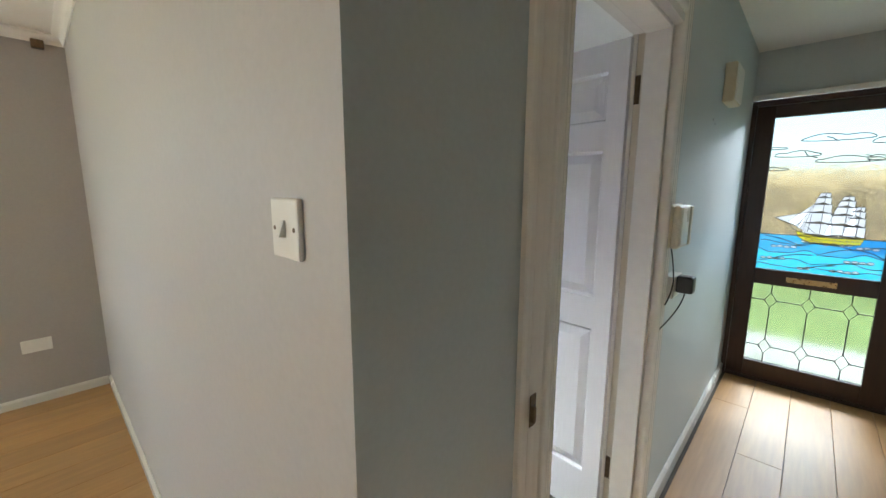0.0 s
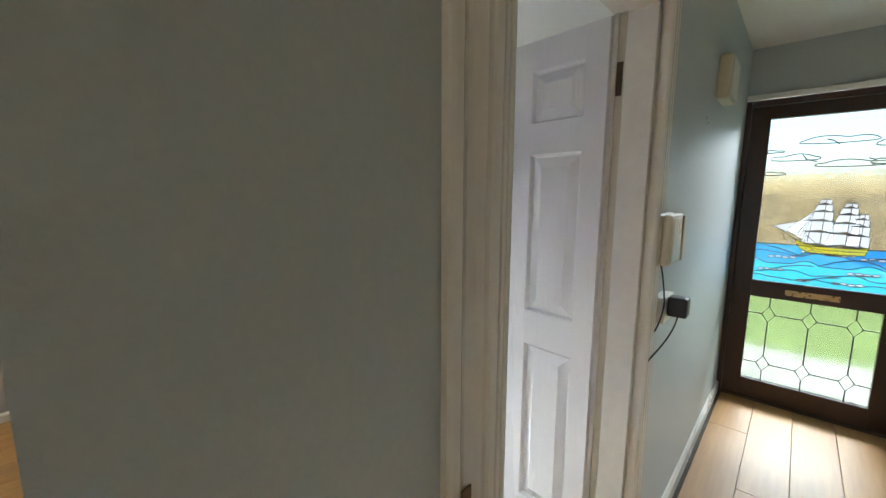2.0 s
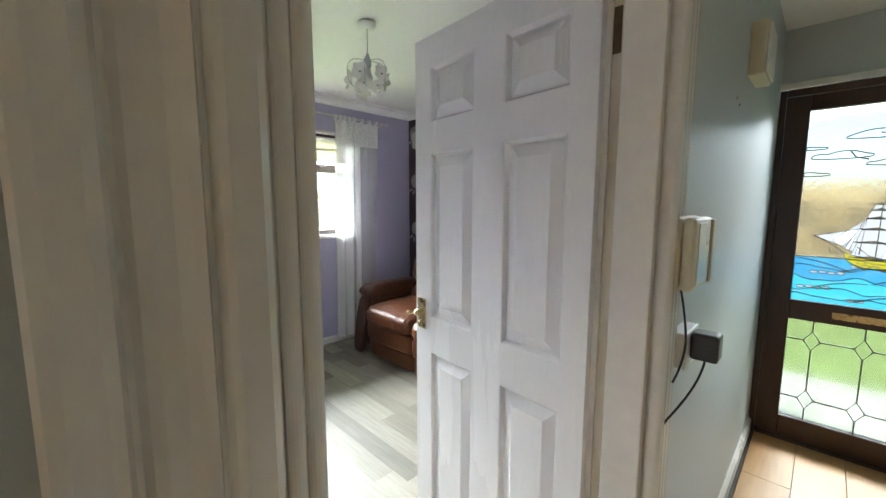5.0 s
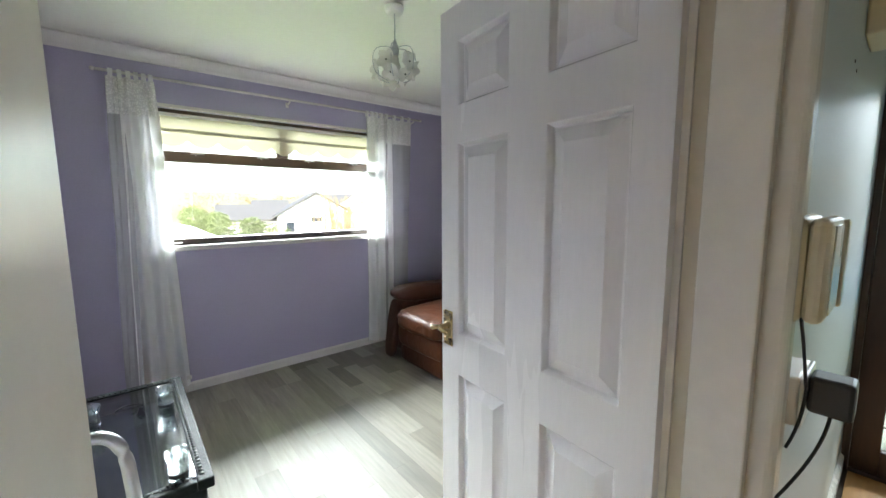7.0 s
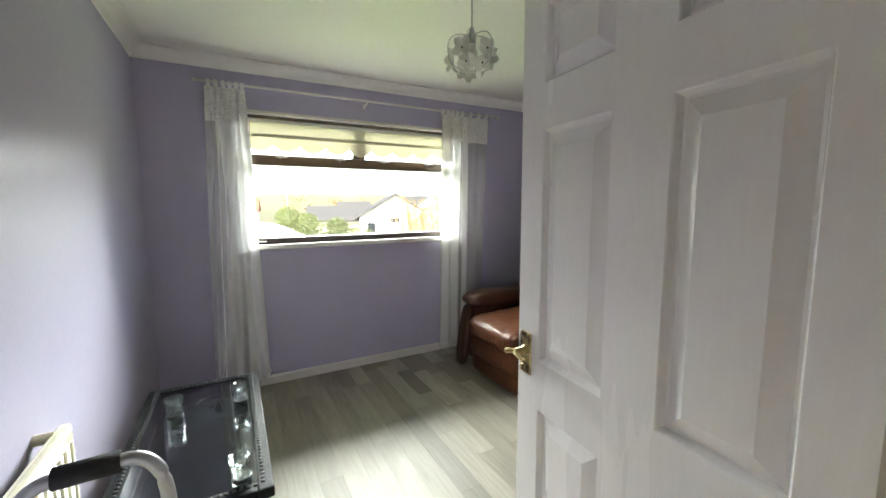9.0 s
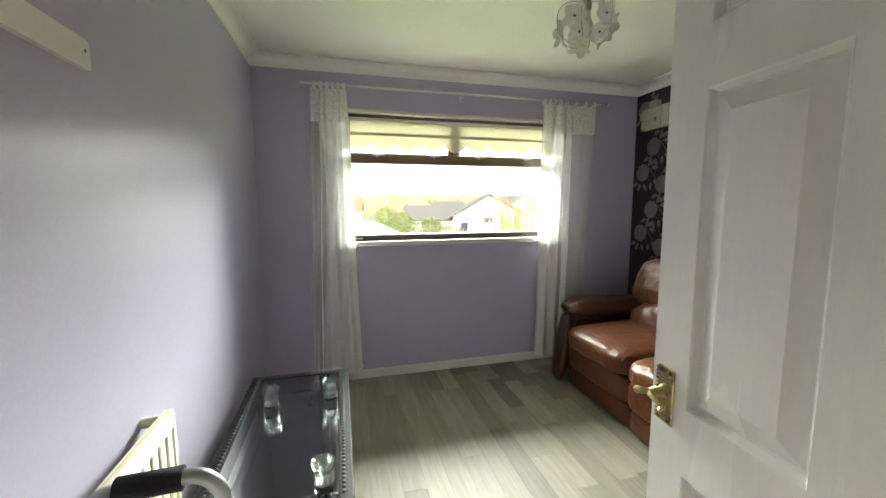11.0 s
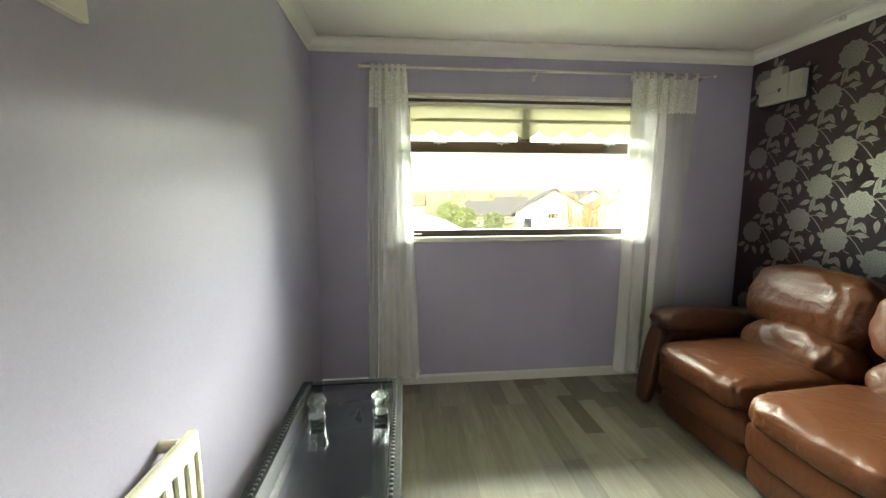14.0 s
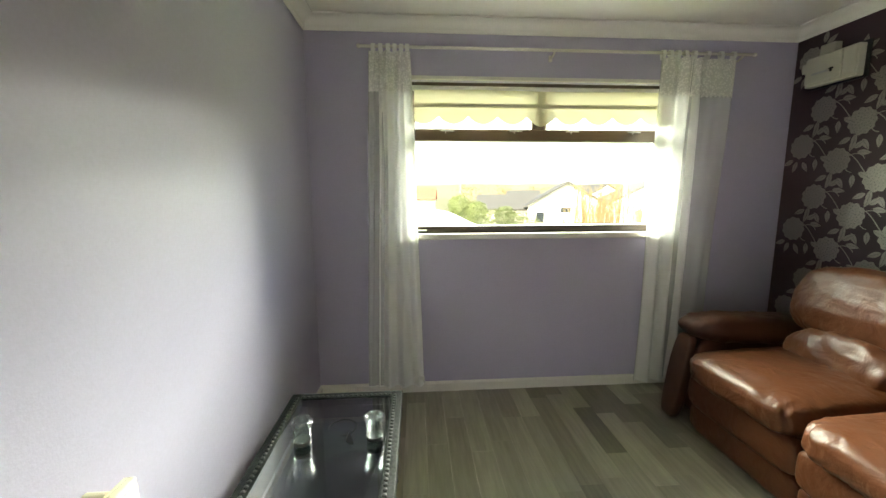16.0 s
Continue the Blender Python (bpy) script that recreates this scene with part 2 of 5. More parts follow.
SATIN = material("worn_white_gloss_paint", (0.82, 0.79, 0.72), 0.42, grain=0.03, grain_scale=30, stain=0.03, stain_scale=6, bump=0.08, bump_scale=60)
AGED = material("yellowed_gloss_paint", (0.68, 0.61, 0.47), 0.30, grain=0.02, grain_scale=60, bump=0.02, bump_scale=40)
TAUPE_WALL = material("taupe_paint", (0.43, 0.405, 0.38), 0.6, grain=0.03, grain_scale=70, stain=0.05, stain_scale=1.2, bump=0.10, bump_scale=120)
CAR_GLASS = material("dark_car_glass", (0.16, 0.20, 0.22), 0.08, grain=0.05)
RUBBER = material("tyre_rubber", (0.02, 0.02, 0.02), 0.8, grain=0.1)
FENCE = material("weathered_fence", (0.30, 0.24, 0.16), 0.9, grain=0.2, stain=0.15)
TWIG = material("golden_brown_twig", (0.24, 0.175, 0.085), 0.85, grain=0.2)
BARK = material("bark", (0.16, 0.12, 0.08), 0.9, grain=0.25)
HEDGE = material("green_hedge_leaf", (0.16, 0.19, 0.07), 0.8, grain=0.25, vary=0.2)
BEECH = material("tan_hedge_leaf", (0.40, 0.30, 0.15), 0.8, grain=0.25)
HILL = material("far_woods", (0.20, 0.165, 0.085), 0.95, grain=0.3, grain_scale=0.2, stain=0.2, stain_scale=0.03)


# ---- mesh helpers ----
def thing(name, at=(0, 0, 0), rz=0.0, label="", category="", group="", kind=""):
    ob = new(name)
    ob.matrix_world = pose(*at, 0, 0, rz)
    ob.empty_display_size = 0.05
    return tagged(ob, label, category, group, kind)


def part(name, bm, mat, parent=None, label="", smooth=False):
    me = bpy.data.meshes.new(name)
    bmesh.ops.recalc_face_normals(bm, faces=bm.faces)
    bm.to_mesh(me)
    bm.free()
    for m in (mat if isinstance(mat, (list, tuple)) else [mat]):
        me.materials.append(m)
    if smooth:
        for p in me.polygons:
            p.use_smooth = True
    ob = new(name, me)
    if parent is not None:
        ob.parent = parent
    if label:
        ob["label"] = label
    return ob


def box(bm, x0, x1, y0, y1, z0, z1, bevel=0.0, seg=2, m=None):
    made = bmesh.ops.create_cube(bm, size=1.0)
    vs = made["verts"]
    for v in vs:
        v.co = Vector(((x0 + x1) / 2 + v.co.x * (x1 - x0), (y0 + y1) / 2 + v.co.y * (y1 - y0), (z0 + z1) / 2 + v.co.z * (z1 - z0)))
    if bevel:
        es = list({e for v in vs for e in v.link_edges})
        got = bmesh.ops.bevel(bm, geom=es, offset=bevel, segments=seg, affect="EDGES", profile=0.5)
        vs = list({v for f in got["faces"] for v in f.verts} | {v for v in vs if v.is_valid})
    if m is not None:
        for v in vs:
            v.co = m @ v.co
    return vs


def boxed(x0, x1, y0, y1, z0, z1, bevel=0.0, seg=2, m=None):
    bm = bmesh.new()
    box(bm, x0, x1, y0, y1, z0, z1, bevel, seg, m)
    return bm


def tube(bm, pts, r, sides=8, closed=False, r_end=None):
    """A round bar along points."""
    pts = [Vector(p) for p in pts]
    n, rings = len(pts), []
    for i, p in enumerate(pts):
        a = pts[(i - 1) % n] if closed or i else p
        b = pts[(i + 1) % n] if closed or i < n - 1 else p
        d = (b - a).normalized()
        side = d.cross(Vector((0, 0, 1)))
        side = d.cross(Vector((1, 0, 0))) if side.length < 0.2 else side
        side.normalize()
        up = d.cross(side)
        rr = r if r_end is None else r + (r_end - r) * i / max(n - 1, 1)
        rings.append([bm.verts.new(p + rr * (math.cos(k * math.tau / sides) * side + math.sin(k * math.tau / sides) * up)) for k in range(sides)])
    for i in range(n if closed else n - 1):
        a, b = rings[i], rings[(i + 1) % n]
        for k in range(sides):
            bm.faces.new((a[k], a[(k + 1) % sides], b[(k + 1) % sides], b[k]))
    if not closed:
        bm.faces.new(rings[0][::-1])
        bm.faces.new(rings[-1])
    return bm


def arc(p0, p1, p2, n=8):
    """Points of a bend from p0 by way of p1 to p2."""
    p0, p1, p2 = Vector(p0), Vector(p1), Vector(p2)
    return [(1 - t) ** 2 * p0 + 2 * t * (1 - t) * p1 + t * t * p2 for t in (i / n for i in range(n + 1))]


def lathe(bm, profile, sides=16, at=(0, 0, 0), wave=0.0, waves=8):
    """Turned shape from (radius, height) pairs about the upright."""
    rings = []
    for r, z in profile:
        rings.append([bm.verts.new((at[0] + r * (1 + wave * math.cos(waves * k * math.tau / sides)) * math.cos(k * math.tau / sides),
                                    at[1] + r * (1 + wave * math.cos(waves * k * math.tau / sides)) * math.sin(k * math.tau / sides), at[2] + z)) for k in range(sides)])
    for a, b in zip(rings, rings[1:]):
        for k in range(sides):
            bm.faces.new((a[k], a[(k + 1) % sides], b[(k + 1) % sides], b[k]))
    bm.faces.new(rings[0][::-1])
    bm.faces.new(rings[-1])
    return bm


def prism(bm, outline, along, axis):
    """A moulding: a closed outline of (a, b) pairs drawn out along an axis from along[0] to along[1].
    For x the pairs are (y, z), for y (x, z), for z (x, y)."""
    def at(a, b, s):
        return {"x": (s, a, b), "y": (a, s, b), "z": (a, b, s)}[axis]
    lo = [bm.verts.new(at(a, b, along[0])) for a, b in outline]
    hi = [bm.verts.new(at(a, b, along[1])) for a, b in outline]
    n = len(outline)
    for i in range(n):
        bm.faces.new((lo[i], lo[(i + 1) % n], hi[(i + 1) % n], hi[i]))
    bm.faces.new(lo[::-1])
    bm.faces.new(hi)
    return bm


def cushion(cx, cy, cz, w, d, h, e=0.35, puff=0.0, wrinkle=0.006, seed=0, nu=36, nv=22, rx=0.0, freq=7.0, pleat=0.0):
    """A soft rounded block, w by d by h, with leather wrinkles."""
    bm = bmesh.new()
    def sp(v, p):
        return math.copysign(abs(v) ** p, v)
    rings = []
    for j in range(1, nv):
        ph = -math.pi / 2 + math.pi * j / nv
        ring = []
        for i in range(nu):
            th = math.tau * i / nu
            x = sp(math.cos(ph), e) * sp(math.cos(th), e)
            y = sp(math.cos(ph), e) * sp(math.sin(th), e)
            z = sp(math.sin(ph), e * 1.6)
            z *= 1 + puff * (1 - x * x) * (1 - y * y)
            ring.append(Vector((x * w / 2, y * d / 2, z * h / 2)))
        rings.append(ring)
    rot = Matrix.Rotation(radians(rx), 3, "X")
    def settle(v):
        q = Vector((v.x * freq, v.y * freq * 2.2, v.z * freq)) + Vector((seed * 3.1, seed, 0))
        k = noise.noise(q) * wrinkle + noise.noise(q * 2.7) * wrinkle * 0.5
        edge = max(0.0, -v.y / (d / 2) - 0.62) / 0.38
        k += pleat * edge * (noise.noise(Vector((v.x * 34 + 3 * noise.noise(v * 9), v.y * 5, seed))) - 0.4 * abs(noise.noise(Vector((v.x * 60, v.z * 9, seed)))))
        v = v + (v.normalized() * k if v.length else v)
        return rot @ v + Vector((cx, cy, cz))
    grid = [[bm.verts.new(settle(v)) for v in ring] for ring in rings]
    for a, b in zip(grid, grid[1:]):
        for i in range(nu):
            bm.faces.new((a[i], a[(i + 1) % nu], b[(i + 1) % nu], b[i]))
    low, top = bm.verts.new(settle(Vector((0, 0, -h / 2)))), bm.verts.new(settle(Vector((0, 0, h / 2 * (1 + puff)))))
    for i in range(nu):
        bm.faces.new((low, grid[0][(i + 1) % nu], grid[0][i]))
        bm.faces.new((top, grid[-1][i], grid[-1][(i + 1) % nu]))
    return bm


def wall(name, boxes, mats, label):
    """A wall of joined blocks. mats: one material, and others for the faces that look along a given way."""
    bm = bmesh.new()
    for b in boxes:
        box(bm, *b)
    bm.normal_update()
    main, ways = mats[0], mats[1]
    for f in bm.faces:
        for i, (way, _) in enumerate(ways):
            if f.normal.dot(Vector(way)) > 0.9:
                f.material_index = i + 1
    return tagged(part(name, bm, [main] + [m for _, m in ways]), label, "wall", kind="structure")


# ---- structure ----
X_WIN, X_IN, X_HALL, X_END = -3.72, -0.56, -0.435, 0.62
Y_LIV, Y_LEFT, Y_RIGHT, Y_FRONT = 0.347, 0.475, 3.73, 3.754
H_BED, H_HALL = 2.46, 2.415
DOOR_A, DOOR_B, DOOR_H = 0.872, 1.655, 2.0

wall("wall_hall", [(X_IN, X_HALL, Y_LIV, DOOR_A - 0.03, 0, 2.6), (X_IN, X_HALL, DOOR_B + 0.03, 3.95, 0, 2.6), (X_IN, X_HALL, DOOR_A - 0.03, DOOR_B + 0.03, DOOR_H + 0.03, 2.6)],
     (GREY, [((-1, 0, 0), LILAC), ((0, -1, 0), WHITE_WALL)]), "grey-blue painted hall wall with a doorway to the bedroom")
wall("wall_south", [(-3.95, X_IN, Y_LIV, Y_LEFT, 0, 2.6)], (LILAC, [((0, -1, 0), WHITE_WALL)]), "partition wall painted lilac in the bedroom, off-white towards the living room")
WIN_A, WIN_B, WIN_LO, WIN_HI = 1.118, 2.862, 1.120, 2.105
wall("wall_west", [(-3.95, X_WIN, Y_LEFT, WIN_A, 0, 2.6), (-3.95, X_WIN, WIN_B, 3.83, 0, 2.6), (-3.95, X_WIN, WIN_A, WIN_B, 0, WIN_LO), (-3.95, X_WIN, WIN_A, WIN_B, WIN_HI, 2.6)],
     (LILAC, [((-1, 0, 0), RENDERED)]), "lilac painted bedroom wall with a wide window")
wallpaper = wall("wall_north", [(X_WIN, X_IN, Y_RIGHT, 3.83, 0, 2.6)], (PLUM, []), "plum wallpaper feature wall with silver flower print")
wall("wall_front", [(X_HALL, 0.72, Y_FRONT + 0.03, 3.95, 2.115, 2.6), (0.49, 0.72, Y_FRONT + 0.03, 3.95, 0, 2.115)], (GREY, [((0, 1, 0), RENDERED)]), "grey-blue painted wall above the front door")
# Unseen east walls: hall stretch returns bounced light, living stretch darkened to cut it.
wall("wall_east", [(X_END, 0.75, 1.5, Y_FRONT + 0.03, 0, 2.6)], (GREY, []), "plain grey-blue hall wall")
wall("wall_east_living", [(X_END, 0.75, -3.6, 1.5, 0, 2.6)], (BOUNCE_GREY, []), "unseen living room wall, dark grey to cut bounced light")
LIV_A, LIV_B, LIV_LO, LIV_HI = -3.1, -1.1, 0.8, 2.15
wall("wall_living", [(-3.95, X_WIN, -3.75, LIV_A, 0, 2.6), (-3.95, X_WIN, LIV_B, Y_LIV, 0, 2.6), (-3.95, X_WIN, LIV_A, LIV_B, 0, LIV_LO), (-3.95, X_WIN, LIV_A, LIV_B, LIV_HI, 2.6)],
     (TAUPE_WALL, []), "taupe-grey painted far living room wall")
wall("wall_back", [(X_WIN, 0.75, -3.75, -3.6, 0, 2.6)], (WHITE_WALL, []), "plain off-white living room wall")
bm = boxed(X_WIN, X_IN, Y_LEFT, Y_RIGHT, H_BED, 2.6)
tagged(part("ceiling_bedroom", bm, CEIL), "white painted bedroom ceiling", "ceiling", kind="structure")
bm = bmesh.new()
box(bm, X_HALL, X_END, Y_LIV, Y_FRONT + 0.03, H_HALL, 2.6)
box(bm, X_WIN, X_END, -3.6, Y_LIV, H_HALL, 2.6)
tagged(part("ceiling_hall", bm, CEIL), "white painted hall and living room ceiling", "ceiling", kind="structure")
# Unseen overhang, added to keep high sky light off the floor near the window.
bm = boxed(-4.75, 0.95, -4.1, 3.97, 2.60, 2.68)
tagged(part("roof", bm, RENDERED), "unseen flat roof slab, its eaves added to block high sky light", "roof", kind="structure")

# floors: a dark bed under the boards, which are laid at the end of the file
floor_bed = tagged(part("floor_bedroom", boxed(X_WIN - 0.02, X_IN + 0.06, Y_LEFT - 0.02, Y_RIGHT + 0.02, -0.1, -0.012), GROUT), "grey wood-effect laminate floor in mixed strips", "floor", kind="structure")
bm = bmesh.new()
box(bm, X_IN + 0.06, X_END, Y_LIV, Y_FRONT + 0.2, -0.1, -0.012)
box(bm, X_WIN, X_END, -3.6, Y_LIV, -0.1, -0.012)
floor_hall = tagged(part("floor_hall", bm, GROUT), "light oak laminate floor of wide boards", "floor", kind="structure")


def skirting(name, axis, along, face, way, h=0.07, t=0.016, mat=None):
    """A skirting board: face is the wall's plane, way +1 or -1 the side that it stands on."""
    f = face
    outline = [(f, 0), (f + way * t, 0), (f + way * t, h - 0.014), (f + way * t * 0.55, h - 0.004), (f + way * t * 0.3, h), (f, h)]
    return tagged(part(name, prism(bmesh.new(), outline, along, axis), mat or GLOSS), "white gloss painted skirting board", "skirting", kind="structure")


skirting("baseboard_west", "y", (Y_LEFT, Y_RIGHT), X_WIN, 1)
skirting("baseboard_south", "x", (X_WIN + 0.016, X_IN), Y_LEFT, 1)
skirting("baseboard_north", "x", (X_WIN + 0.016, X_IN), Y_RIGHT, -1)
skirting("baseboard_hall", "y", (1.763, Y_FRONT), X_HALL, 1, h=0.085, t=0.018)
skirting("baseboard_hall_near", "y", (Y_LIV, 0.722), X_HALL, 1, h=0.085, t=0.018)
skirting("baseboard_living", "x", (X_WIN, X_HALL), Y_LIV, -1, h=0.06)
skirting("baseboard_living_far", "y", (-3.6, Y_LIV - 0.016), X_WIN, 1, h=0.06)


def cove(name, axis, along, face, way, top, size=0.078):
    """Shaped coving between a wall and the ceiling."""
    s = size
    pts = [(0, 0), (0, -s), (0.008, -s), (0.014, -s + 0.014)]
    pts += [(0.014 + (s - 0.026) * (1 - math.cos(a)), -s + 0.014 + (s - 0.026) * math.sin(a)) for a in (radians(d) for d in (15, 30, 45, 60, 75, 88))]
    pts += [(s, -0.010), (s, 0)]
    return tagged(part(name, prism(bmesh.new(), [(face + way * a, top + b) for a, b in pts], along, axis), CEIL), "white plaster coving", "coving", kind="structure")


cove("trim_west", "y", (Y_LEFT, Y_RIGHT), X_WIN, 1, H_BED)
cove("trim_south", "x", (X_WIN, X_IN), Y_LEFT, 1, H_BED)
cove("trim_north", "x", (X_WIN, X_IN), Y_RIGHT, -1, H_BED)
cove("trim_living", "x", (X_WIN, X_HALL), Y_LIV, -1, H_HALL, 0.06)
cove("trim_living_far", "y", (-3.6, Y_LIV), X_WIN, 1, H_HALL, 0.06)
bm = boxed(-3.06, -3.035, 3.618, 3.64, 2.405, 2.43, 0.004)
tagged(part("cable_clip", bm, PLASTIC), "small white cable clip on the coving", "clip")

# ---- bedroom doorway and door ----
frame_1 = thing("door_frame", (0, 0, 0), label="glossy off-white painted door lining and architraves", category="door frame", kind="structure")
REVEAL = [(-0.578, DOOR_A - 0.03), (-0.418, DOOR_A - 0.03), (-0.418, DOOR_A - 0.020)]
for x0, x1, y0, rise in ((-0.418, -0.436, -0.020, 0.004), (-0.437, -0.460, -0.017, 0.005)):
    REVEAL += [(x0 + (x1 - x0) * (1 - math.cos(k * math.pi / 6)) / 2, DOOR_A + y0 + rise * math.sin(k * math.pi / 6)) for k in range(1, 7)]
REVEAL += [(-0.466, DOOR_A - 0.012), (-0.574, DOOR_A), (-0.578, DOOR_A - 0.003)]
part("jamb", prism(bmesh.new(), REVEAL, (0, DOOR_H + 0.03), "z"), SATIN, frame_1)
part("jamb", boxed(-0.578, -0.418, DOOR_B, DOOR_B + 0.03, 0, DOOR_H + 0.03, 0.004, 2), CREAM_GLOSS, frame_1)
part("rebate", boxed(-0.5775, -0.531, DOOR_B - 0.003, DOOR_B + 0.001, 0, DOOR_H, 0.001, 1), AGED, frame_1, "yellowed gloss paint")
part("head", boxed(-0.578, -0.418, DOOR_A, DOOR_B, DOOR_H, DOOR_H + 0.03, 0.002, 1), CREAM_GLOSS, frame_1)
part("door_stop", boxed(-0.53, -0.445, DOOR_B - 0.030, DOOR_B, 0, DOOR_H, 0.003), CREAM_GLOSS, frame_1)
part("door_stop", boxed(-0.53, -0.445, DOOR_A, DOOR_B - 0.030, DOOR_H - 0.014, DOOR_H, 0.003), CREAM_GLOSS, frame_1)
ARCH = [(0, 0), (0, 0.008)]
for a0, a1, foot, rise in ((0.000, 0.036, 0.008, 0.011), (0.036, 0.074, 0.010, 0.012), (0.078, 0.118, 0.013, 0.013)):
    ARCH += [(a0 + (a1 - a0) * (1 - math.cos(k * math.pi / 10)) / 2, foot + rise * math.sin(k * math.pi / 10)) for k in range(1, 10)] + [(a1, foot)]
ARCH += [(0.118, 0)]
WIDE = [(0, 0), (0, 0.011), (0.003, 0.014), (0.010, 0.016), (0.024, 0.016), (0.030, 0.012), (0.033, 0.005), (0.036, 0.005), (0.040, 0.009), (0.046, 0.0115),
        (0.056, 0.014), (0.063, 0.018), (0.068, 0.020), (0.070, 0.016), (0.073, 0.016), (0.076, 0.022), (0.080, 0.025), (0.096, 0.025), (0.101, 0.022), (0.104, 0.0185)]
for a0, a1 in ((0.104, 0.117), (0.117, 0.131)):
    WIDE += [(a0 + (a1 - a0) * (1 - math.cos(k * math.pi / 8)) / 2, 0.019 + 0.004 * math.sin(k * math.pi / 8)) for k in range(1, 9)]
WIDE += [(0.131, 0.0172), (0.118, 0.0172), (0.118, 0)]
for side, y, shape in ((1, 0.722, WIDE), (-1, 1.763, ARCH)):
    part("architrave", prism(bmesh.new(), [(X_HALL + b, y + side * a) for a, b in shape], (0, DOOR_H + 0.15), "z"), CREAM_GLOSS, frame_1)
    part("architrave", prism(bmesh.new(), [(X_IN - b * 0.8, y + side * (0.05 + a * 0.58)) for a, b in ARCH], (0, DOOR_H + 0.09), "z"), CREAM_GLOSS, frame_1)
part("architrave", prism(bmesh.new(), [(X_HALL + b, DOOR_H + 0.15 - a) for a, b in ARCH], (0.875, 1.645), "y"), CREAM_GLOSS, frame_1)

keep = thing("strike_plate", (X_HALL + 0.021, 0.752, 1.010), label="dull brass lock keep screwed to the architrave", category="strike plate")
part("plate", boxed(0, 0.003, -0.011, 0.011, -0.035, 0.035, 0.001, 1), OLD_BRASS, keep)
part("lip", boxed(0.003, 0.014, -0.014, -0.004, -0.02, 0.015, 0.003), OLD_BRASS, keep)
part("latch_hole", boxed(0.0031, 0.0036, -0.002, 0.008, -0.016, 0.012), BLACK, keep)

LEAF_W, LEAF_T = 0.700, 0.036
door_1 = thing("door_1", (-0.575, 1.622, 0.008), 174.7, "white six-panel bedroom door standing open", "door", kind="structure")
COLS, ROWZ = ((0.074, 0.276), (0.402, 0.612)), ((0.215, 0.872), (1.005, 1.592), (1.700, 1.880))
xs = [0, *COLS[0], *COLS[1], LEAF_W]
zs = [0, *ROWZ[0], *ROWZ[1], *ROWZ[2], 1.981]
bm = bmesh.new()
for i in range(5):
    if i % 2 == 0:
        box(bm, xs[i], xs[i + 1], -LEAF_T, 0, 0, 1.981)
    else:
        for j in range(0, 7, 2):
            box(bm, xs[i], xs[i + 1], -LEAF_T, 0, zs[j], zs[j + 1])
bmesh.ops.remove_doubles(bm, verts=bm.verts, dist=0.0001)
part("leaf", bm, DOOR_WHITE, door_1)


def door_panel(x0, x1, z0, z1):
    """A moulded panel: a groove round a raised field, on both faces."""
    bm = bmesh.new()
    for y, s in ((0, -1), (-LEAF_T, 1)):
        rings = []
        for off, dep in ((0, 0), (0.003, 0.003), (0.009, 0.015), (0.014, 0.0155), (0.044, 0.003), (0.047, 0.0015)):
            rings.append([bm.verts.new((x, y + s * dep, z)) for x, z in ((x0 + off, z0 + off), (x1 - off, z0 + off), (x1 - off, z1 - off), (x0 + off, z1 - off))])
        for a, b in zip(rings, rings[1:]):
            for k in range(4):
                bm.faces.new((a[k], a[(k + 1) % 4], b[(k + 1) % 4], b[k]))
        bm.faces.new(rings[-1])
    return bm


for a, b in COLS:
    for c, d in ROWZ:
        part("panel", door_panel(a, b, c, d), DOOR_WHITE, door_1)
for z in (0.235, 1.760):
    hinge = part("hinge", boxed(-0.577, -0.542, DOOR_B - 0.005, DOOR_B + 0.001, z, z + 0.10, 0.001, 1), OLD_BRASS, frame_1, "dull brass butt hinge")
    part("knuckle", tube(bmesh.new(), [(-0.580, DOOR_B - 0.010, z), (-0.580, DOOR_B - 0.010, z + 0.10)], 0.007, 10), OLD_BRASS, hinge)
